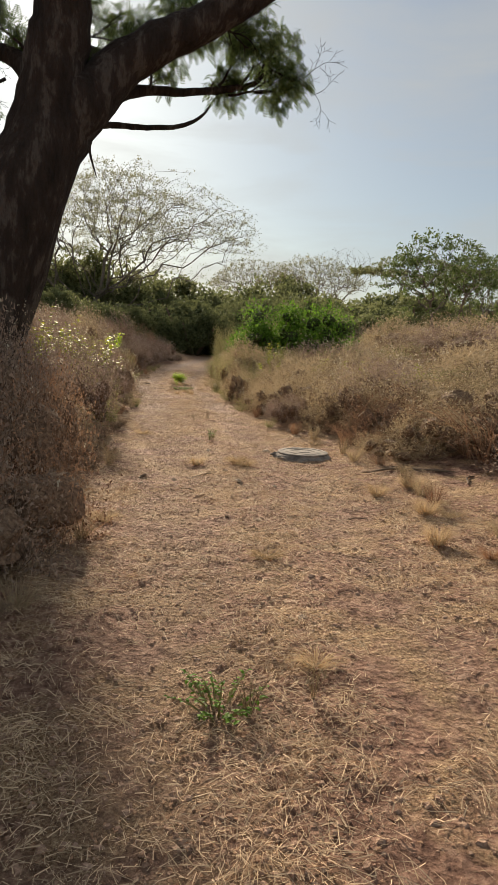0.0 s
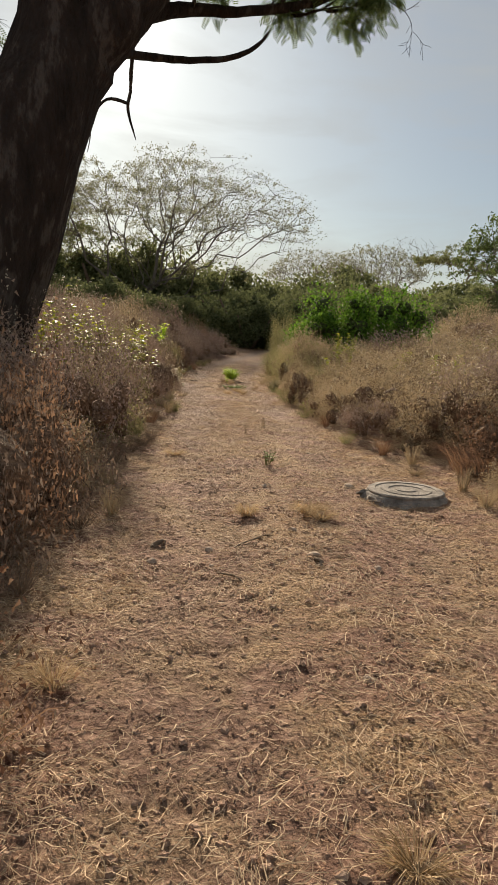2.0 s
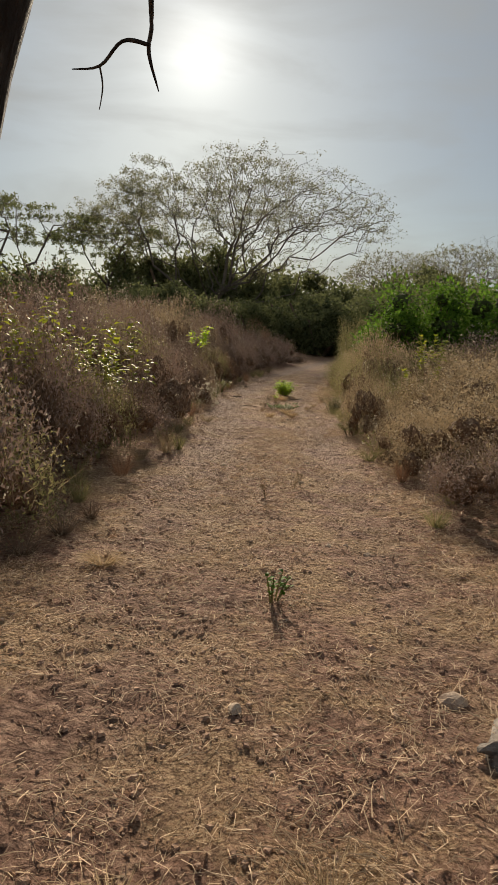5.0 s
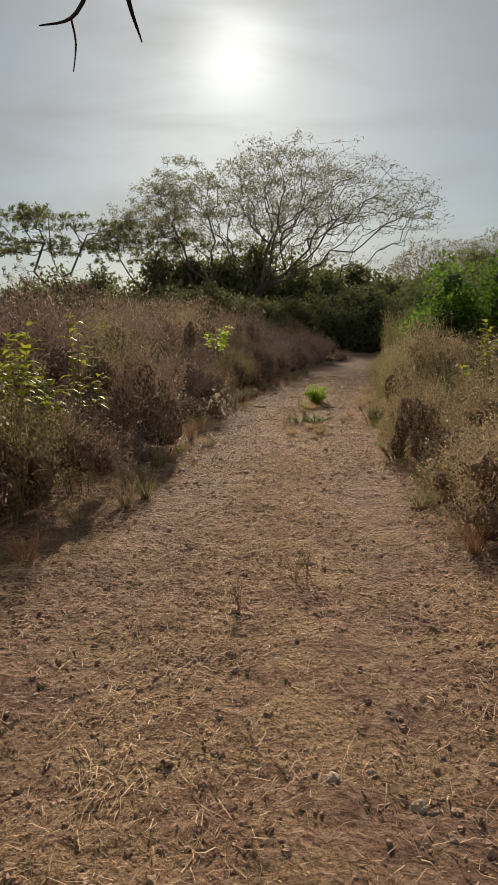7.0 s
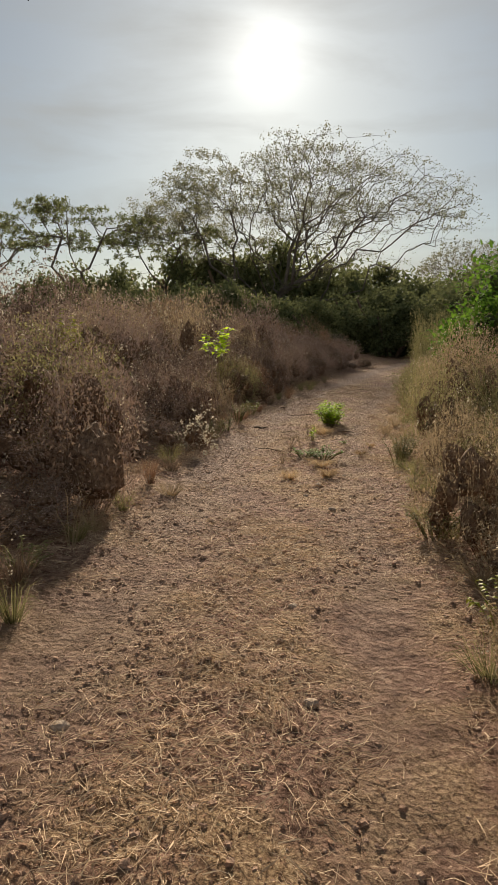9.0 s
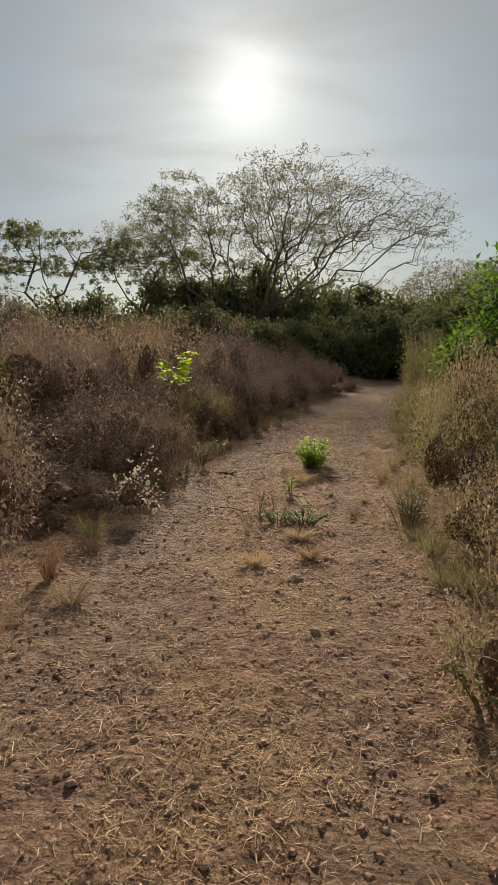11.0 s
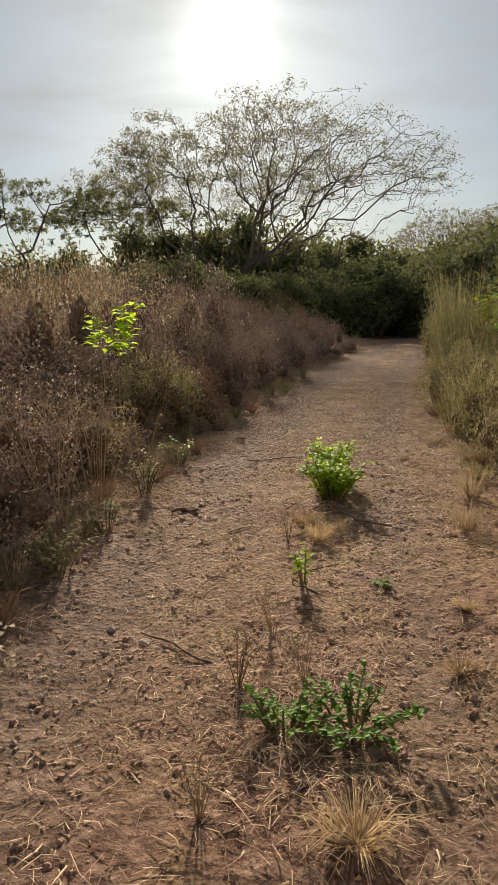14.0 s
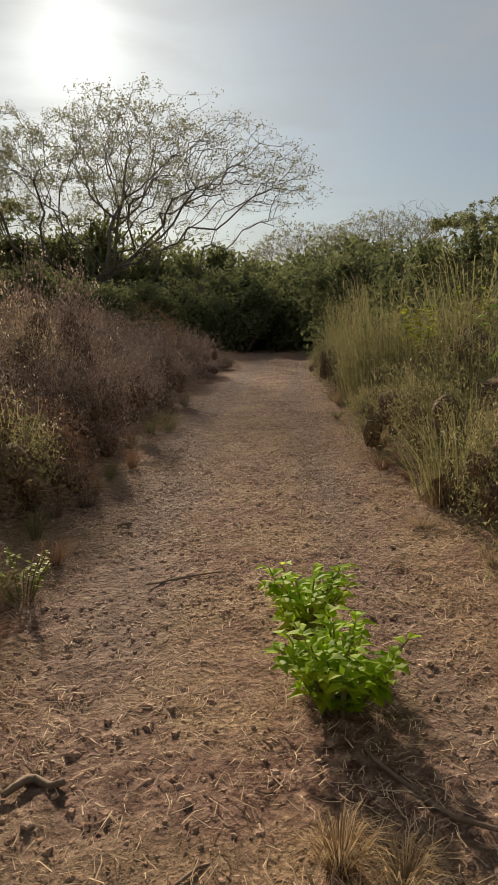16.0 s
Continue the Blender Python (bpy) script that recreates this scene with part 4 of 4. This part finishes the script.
def green_bush():
    """The broad bright-topped bush beside the track."""
    t = thing("green_bush", "large bright green leafy bush in the dry field", "bush")
    t.location = (2.85, 28.2, 0.1)
    lv, core, st = Build(), Build(), Build()
    for k in range(44):
        a, rr = ru(0, 6.28), math.sqrt(ru(0, 1))
        c = Vector((math.cos(a) * rr * 2.1, math.sin(a) * rr * 1.4, ru(0.7, 2.7) * (1 - 0.2 * rr * rr)))
        r = ru(0.42, 0.75)
        # dark-coloured lump that paints the shade behind the bush's leaves
        core.lump(c, r * 0.36, k * 1.7, 2, 0.3, flat_bottom=False)
        st.tube([Vector((c.x * 0.2, c.y * 0.2, 0)), c * 0.6, c], [0.05, 0.03, 0.012], 5)
        for _ in range(270):
            d = rdir(0.2)
            q = c + d * r * (0.6 + 0.62 * ru(0, 1) ** 1.3 + 0.3 * noise.noise(d * 2.5 + c))
            leaf_blade(lv, q, (d + rdir() * 0.9 + Vector((0, 0, -0.1))), 0.13 * ru(0.6, 1.3), 0.075)
    part("stem_tangle", st, M_TWIG, t)
    part("shade_core", core, M_CORE_GREEN, t)
    part("leaves", lv, M_BUSH, t)


green_bush()


# ---- things on the track ----
def stone(x, y, size, seed, flat=0.5, label="rough reddish-grey stone lying on the track"):
    b = Build()
    b.lump(Vector((0, 0, size * flat * 0.25)), size, seed, 2, 0.28, (1.0, 0.8, flat * 1.3), True)
    ob = tagged(new("stone", b.mesh("stone", M_STONE)), label, "stone", "stones on the track")
    ob.matrix_basis = pose(x, y, height(x, y) - 0.005, 0, 0, seed * 47)


for k, (x, y, size) in enumerate([(-0.14, 9.95, 0.05), (-0.09, 9.62, 0.035), (0.59, 9.86, 0.065), (-0.48, 9.6, 0.05), (0.46, 14.14, 0.04), (0.58, 14.2, 0.03), (0.07, 17.32, 0.05), (-0.83, 16.92, 0.055),
                                  (-0.56, 21.35, 0.06), (-1.72, 23.45, 0.05), (-1.95, 23.6, 0.035), (0.73, 14.1, 0.045), (-0.14, 9.93, 0.03), (0.45, 10.45, 0.055), (1.05, 12.2, 0.09), (1.0, 9.7, 0.04),
                                  (0.2, 11.9, 0.05), (0.75, 8.2, 0.045), (0.9, 6.0, 0.05), (0.3, 6.6, 0.035), (-0.6, 20.9, 0.045), (-0.3, 20.5, 0.05), (0.1, 16.2, 0.05), (-0.2, 18.3, 0.04), (-0.4, 22.1, 0.04)]):
    stone(x, y, size * 0.72, k + 1.5)


def manhole():
    """A round concrete lid on a low broken collar."""
    t = thing("manhole", "round weathered concrete manhole lid on broken collar", "manhole")
    x, y = 1.56, 11.85
    t.location = (x, y, -0.02)
    t.scale = (0.80, 0.80, 0.62)
    b = Build()
    n = 40
    prof = [(0.0, 0.135), (0.12, 0.14), (0.125, 0.128), (0.20, 0.128), (0.205, 0.14), (0.30, 0.14), (0.305, 0.130), (0.36, 0.130), (0.365, 0.142), (0.44, 0.138), (0.455, 0.125), (0.455, 0.085)]
    for r, z in prof:
        for k in range(n):
            a = 6.2832 * k / n
            q = r * (1 + 0.012 * noise.noise(Vector((math.cos(a) * 3, math.sin(a) * 3, 0))))
            b.v.append((math.cos(a) * q, math.sin(a) * q, z + 0.004 * noise.noise(Vector((math.cos(a) * r * 9, math.sin(a) * r * 9, 2)))))
    for j in range(len(prof) - 1):
        for k in range(n):
            b.f.append((j * n + k, (j + 1) * n + k, (j + 1) * n + (k + 1) % n, j * n + (k + 1) % n))
    part("lid", b, M_CONCRETE, t, "grey concrete lid with ring-shaped grooves")
    c = Build()
    prof = [(0.45, 0.095), (0.47, 0.09), (0.50, 0.05), (0.56, -0.05)]
    for r, z in prof:
        for k in range(n):
            a = 6.2832 * k / n
            q = r * (1 + 0.10 * noise.noise(Vector((math.cos(a) * 2.3, math.sin(a) * 2.3, 5))) * (r > 0.46))
            c.v.append((math.cos(a) * q, math.sin(a) * q, z))
    for j in range(len(prof) - 1):
        for k in range(n):
            c.f.append((j * n + k, (j + 1) * n + k, (j + 1) * n + (k + 1) % n, j * n + (k + 1) % n))
    part("collar", c, M_CONCRETE, t)
    for k, (dx, dy, s, r) in enumerate([(-0.50, 0.02, 0.11, 20), (-0.46, -0.2, 0.09, 70), (-0.42, -0.34, 0.12, 120)]):
        p = Build()
        p.lump(Vector((0, 0, 0.03)), s, k * 3 + 2, 2, 0.4, (1.0, 0.35, 0.7))
        ob = part("broken_slab", p, M_CONCRETE, t)
        ob.matrix_basis = pose(dx, dy, 0.0, 25, 10, r)


manhole()


def stick(x, y, length, radius, turn, name="stick", label="dry grey-brown stick lying on the track", bow=0.06, mat=M_TWIG):
    b = Build()
    pts = [Vector((length * (f - 0.5), bow * length * math.sin(3.1 * f) + 0.02 * math.sin(9 * f + x), radius + 0.012 * math.sin(7 * f + y))) for f in (0, 0.15, 0.3, 0.45, 0.6, 0.75, 0.9, 1)]
    b.tube(pts, [radius * (0.7 + 0.4 * math.sin(2.6 * f + 0.3)) for f in (0, 0.15, 0.3, 0.45, 0.6, 0.75, 0.9, 1)], 6, True)
    ob = tagged(new(name, b.mesh(name, mat, True)), label, "stick", "sticks on the track")
    ob.matrix_basis = pose(x, y, height(x, y), 0, 0, turn)


stick(-2.2, 25.55, 0.2, 0.015, 10, label="short dark curved stick lying in the wheel rut", bow=0.25)
stick(-1.89, 27.46, 0.5, 0.006, 20)
stick(-0.86, 25.5, 0.6, 0.009, 130, bow=0.12)
stick(-1.5, 25.2, 0.55, 0.005, 25)
stick(0.62, 9.72, 0.13, 0.014, 100)
stick(-0.49, 9.96, 0.16, 0.016, 60)
stick(-1.5, 23.4, 0.6, 0.006, 150)
stick(-1.55, 24.2, 0.3, 0.004, 40)
stick(0.2, 10.2, 0.5, 0.006, 50)
stick(0.1, 9.4, 0.35, 0.006, 140)
stick(1.6, 8.4, 0.4, 0.006, 15)
stick(2.6, 10.8, 0.9, 0.012, 20)
stick(3.2, 11.0, 1.1, 0.014, 160)
stick(3.5, 10.4, 0.7, 0.01, 60)
stick(-2.5, 28.6, 0.3, 0.008, 70)
stick(-0.95, 24.25, 0.45, 0.004, 80, "bent_vine", "bent dry vine stem looping over the straw", 0.5)


def tuft(x, y, tall, wide, n, mat=M_GOLD, label="bleached dry grass tuft pressed flat on the track"):
    t = thing("grass_tuft", label, "grass", "grass tufts")
    t.location = (x, y, height(x, y))
    b = Build()
    for _ in range(n):
        a = ru(0, 6.28)
        o = Vector((math.cos(a), math.sin(a), 0))
        l = ru(0.4, 1.0)
        p0 = o * wide * ru(0, 0.25)
        p1 = p0 + o * wide * 0.5 * l + Vector((0, 0, tall * ru(0.4, 1.0)))
        p2 = p1 + o * wide * 0.6 * l + Vector((0, 0, tall * ru(-0.5, 0.3)))
        b.blade([p0, p1, p2], ru(0.003, 0.006), rdir())
    part("blade_mass", b, mat, t)


for x, y, h, w, n in [(0.08, 10.87, 0.10, 0.16, 260), (0.60, 10.95, 0.11, 0.20, 320), (0.70, 10.8, 0.08, 0.18, 200), (-1.22, 25.2, 0.12, 0.16, 300), (-1.05, 25.15, 0.10, 0.15, 220), (-0.9, 21.6, 0.10, 0.15, 200),
                      (-0.55, 21.9, 0.10, 0.16, 220), (-1.1, 24.9, 0.12, 0.14, 160), (-0.7, 22.4, 0.09, 0.2, 200), (0.9, 5.4, 0.06, 0.18, 160), (0.75, 7.1, 0.07, 0.2, 200), (-0.9, 13.4, 0.07, 0.2, 160),
                      (2.1, 9.4, 0.14, 0.2, 260), (2.4, 8.6, 0.16, 0.22, 260), (2.2, 7.6, 0.16, 0.2, 260), (2.6, 9.9, 0.14, 0.25, 260), (-0.35, 23.4, 0.07, 0.12, 120), (-0.28, 24.0, 0.06, 0.1, 100), (-0.6, 8.0, 0.1, 0.2, 180)]:
    tuft(x, y, h, w, n)
# low growth where brush meets the track
y = 4.0
while y < 38:
    tuft(edge_l(y) - ru(-0.05, 0.2), y + ru(-.2, .2), ru(0.10, 0.26), ru(0.14, 0.26), 120, rng.choice((M_BROWN_STEM, M_TAN, M_RUST, M_OLIVE)), "dry grass tuft at the foot of the brush")
    tuft(edge_r(y) + ru(-0.1, 0.2), y + ru(-.2, .2), ru(0.10, 0.26), ru(0.14, 0.26), 120, rng.choice((M_TAN, M_TAN, M_RUST, M_OLIVE)), "dry grass tuft at the foot of the brush")
    y += 0.55


def thin_weed(x, y, tall, n, mat, label):
    """A sparse dead weed of thin branching stems."""
    t = thing("dead_weed", label, "plant", "dead weeds")
    t.location = (x, y, height(x, y))
    b = Build()
    for _ in range(n):
        a = ru(0, 6.28)
        o = Vector((math.cos(a), math.sin(a), 0)) * tall * ru(0.15, 0.5)
        p = [Vector((0, 0, 0)) + o * 0.1, o * 0.5 + Vector((0, 0, tall * 0.5)), o + Vector((0, 0, tall * ru(0.7, 1.0)))]
        b.tube(p, [0.0025, 0.002, 0.001], 3)
        for _ in range(5):
            f = ru(0.3, 1)
            q = p[1].lerp(p[2], f)
            b.tube([q, q + rdir(0.4) * tall * 0.18], [0.002, 0.001], 3)
    part("stem_tangle", b, mat, t)


for x, y, h, n in [(-1.16, 23.6, 0.28, 8), (-1.3, 24.9, 0.25, 8), (-1.2, 23.1, 0.3, 9), (-0.95, 23.2, 0.3, 7), (0.55, 4.95, 0.22, 12), (0.85, 5.1, 0.18, 9), (0.05, 15.9, 0.22, 6), (0.1, 16.1, 0.18, 5), (-0.15, 15.4, 0.2, 6), (-1.15, 22.4, 0.25, 8)]:
    thin_weed(x, y, h * 0.8, n, M_TAN, "sparse dead brown weed standing on the track")


def stalks(x, y, tall, n, spread):
    t = thing("bare_stalks", "pale bare stalks leaning out of the brush", "plant")
    t.location = (x, y, height(x, y))
    for k in range(n):
        a = ru(0, 6.28)
        o = Vector((math.cos(a), math.sin(a) * 0.6, 0)) * spread * ru(0.3, 1)
        h = tall * ru(0.6, 1)
        b = Build()
        b.tube([o * 0.2, o * 0.5 + Vector((0, 0, h * 0.5)), o * 0.85 + Vector((ru(-.04, .04), 0, h * 0.85)), o + Vector((0, 0, h))], [0.0045, 0.0035, 0.003, 0.002], 4, True)
        part("stalk", b, M_TAN, t)


stalks(-2.75, 24.6, 1.05, 12, 0.5)
stalks(-2.85, 25.4, 1.15, 14, 0.55)
stalks(-2.95, 26.6, 0.9, 12, 0.45)
stalks(-1.45, 12.0, 0.7, 3, 0.25)
stalks(-1.9, 18.9, 0.45, 6, 0.2)
for x, y, h in [(-2.55, 24.2, 0.35), (-2.6, 25.0, 0.3), (-2.7, 26.0, 0.4), (-2.8, 27.2, 0.35), (-1.95, 18.4, 0.22), (-2.7, 23.4, 0.3), (0.15, 22.9, 0.4), (0.2, 23.4, 0.35), (0.55, 19.8, 0.3), (0.9, 18.2, 0.35)]:
    weed("leafy_weed", "small green weed at the edge of the brush", x, y, h, 0.22, 14, 9, 0.05, rng.choice((M_OLIVE, M_YELLOWGREEN, M_OLIVE)))
for x, y, h in [(-2.3, 16.7, 2.05), (-2.75, 17.3, 2.15), (-3.1, 16.3, 2.15), (-2.2, 17.7, 1.8), (-3.0, 14.6, 1.9), (-2.6, 15.6, 1.8), (-3.6, 17.6, 2.0), (-2.9, 16.8, 1.75), (-4.8, 19.5, 1.9), (-3.9, 12.6, 2.0), (-5.3, 25, 1.9), (2.9, 20.4, 1.2), (3.6, 19.0, 1.2), (1.7, 21.5, 1.9), (4.6, 17.5, 1.2), (0.9, 33.5, 2.3), (1.2, 35.5, 2.4), (1.9, 34.4, 2.3)]:
    weed("leafy_sapling", "yellow-green leafy sapling rising above dry brush", x, y, h, 0.42, 9, 9, 0.14, M_YELLOWGREEN, "plant", 0.4)
stalk_heads = shrub("pale_headed_weed", "dry weed with pale fluffy seed heads", "plant", M_WHITE, M_BROWN_STEM, "dry brush", 40, 260, 0.02, 0.6, 0.3, 60)
stalk_heads.matrix_basis = pose(-2.35, 22.9, 0.05)


# ---- litter: straw, chips and grit over the track ----
def litter(name, label, n, mat, maker, bare=0.75):
    b = Build()
    made = 0
    while made < n:
        y = 2.6 + 33 * ru(0, 1) ** 1.2
        l, r = interp(LEFT, y) - 0.5, interp(RIGHT, y) + 0.6
        x = ru(l, r)
        keep = 0.6 + 0.9 * noise.noise(Vector((x * 1.1, y * 0.8, 5.0))) + 0.6 * noise.noise(Vector((x * 2.7, y * 2.1, 1.0)))
        if rng.random() > (keep + 0.1) * (1 - bare * wear(x, y)):
            continue
        maker(b, x, y, height(x, y))
        made += 1
    ob = new(name, b.mesh(name, mat))
    return tagged(ob, label, "litter", kind="stuff")


def one_straw(b, x, y, z):
    l = 0.012 + 0.10 * ru(0, 1) ** 2.4
    a = ru(0, 6.28)
    d = Vector((math.cos(a), math.sin(a), 0)) * l
    p = Vector((x, y, z + 0.004))
    lift = Vector((0, 0, ru(0.0, 0.022)))
    side = Vector((d.y, -d.x, ru(-0.5, 0.5) * l)).normalized()
    w = ru(0.0016, 0.0045)
    if l < 0.07:
        k = len(b.v)
        b.v += [p - d * 0.5 - side * w * 0.5, p - d * 0.5 + side * w * 0.5, p + d * 0.5 + lift]
        b.f.append((k, k + 1, k + 2))
    else:
        m = Vector((-d.y, d.x, 0)) * ru(-0.2, 0.2)
        b.blade([p - d * 0.5, p + m + Vector((0, 0, ru(0.003, 0.02))), p + d * 0.5 + lift], w * 1.3, side)


def one_wisp(b, x, y, z):
    """A small tangle of long dead stems lying one way."""
    a = ru(0, 6.28)
    for _ in range(rng.randint(5, 11)):
        g = a + ru(-0.6, 0.6)
        d = Vector((math.cos(g), math.sin(g), 0)) * ru(0.06, 0.2)
        p = Vector((x + ru(-0.09, 0.09), y + ru(-0.09, 0.09), z + ru(0.004, 0.022)))
        bow = Vector((-d.y, d.x, 0)) * ru(-0.25, 0.25) + Vector((0, 0, ru(0.0, 0.028)))
        b.blade([p - d * 0.5, p + bow, p + d * 0.5], ru(0.002, 0.0045), Vector((d.y, -d.x, 0.1)).normalized())


def one_clod(b, x, y, z):
    s = 0.005 + 0.019 * ru(0, 1) ** 3.0
    k = len(b.v)
    g = ru(0, 6.28)
    for a in (0, 1.57, 3.14, 4.71):
        q = s * ru(0.7, 1.3)
        b.v.append(Vector((x + math.cos(a + g) * q, y + math.sin(a + g) * q, z - 0.003)))
    for a in (0, 1.57, 3.14, 4.71):
        q = s * ru(0.3, 0.75)
        b.v.append(Vector((x + math.cos(a + g) * q, y + math.sin(a + g) * q, z + s * ru(0.2, 0.5))))
    for i in range(4):
        j = (i + 1) % 4
        b.f.append((k + i, k + j, k + 4 + j, k + 4 + i))
    b.f.append((k + 4, k + 5, k + 6, k + 7))


def one_chip(b, x, y, z):
    u = rdir(0)
    u.z *= 0.3
    s = ru(0.004, 0.014)
    b.sliver(Vector((x, y, z + 0.006)), u * s, Vector((-u.y, u.x, ru(-0.4, 0.6))) * s * 0.6)


litter("straw_litter", "bleached straw scattered over the earth track", 170000, M_STRAW, one_straw, 0.9)
litter("straw_wisps", "tangled wisps of long dead stems on the track", 4200, M_STRAW, one_wisp, 1.0)
litter("leaf_litter", "brown dead leaf chips scattered over the track", 60000, M_RUST, one_chip)
litter("grit", "loose clods and small gravel on the track", 60000, M_CLOD, one_clod, 0.1)
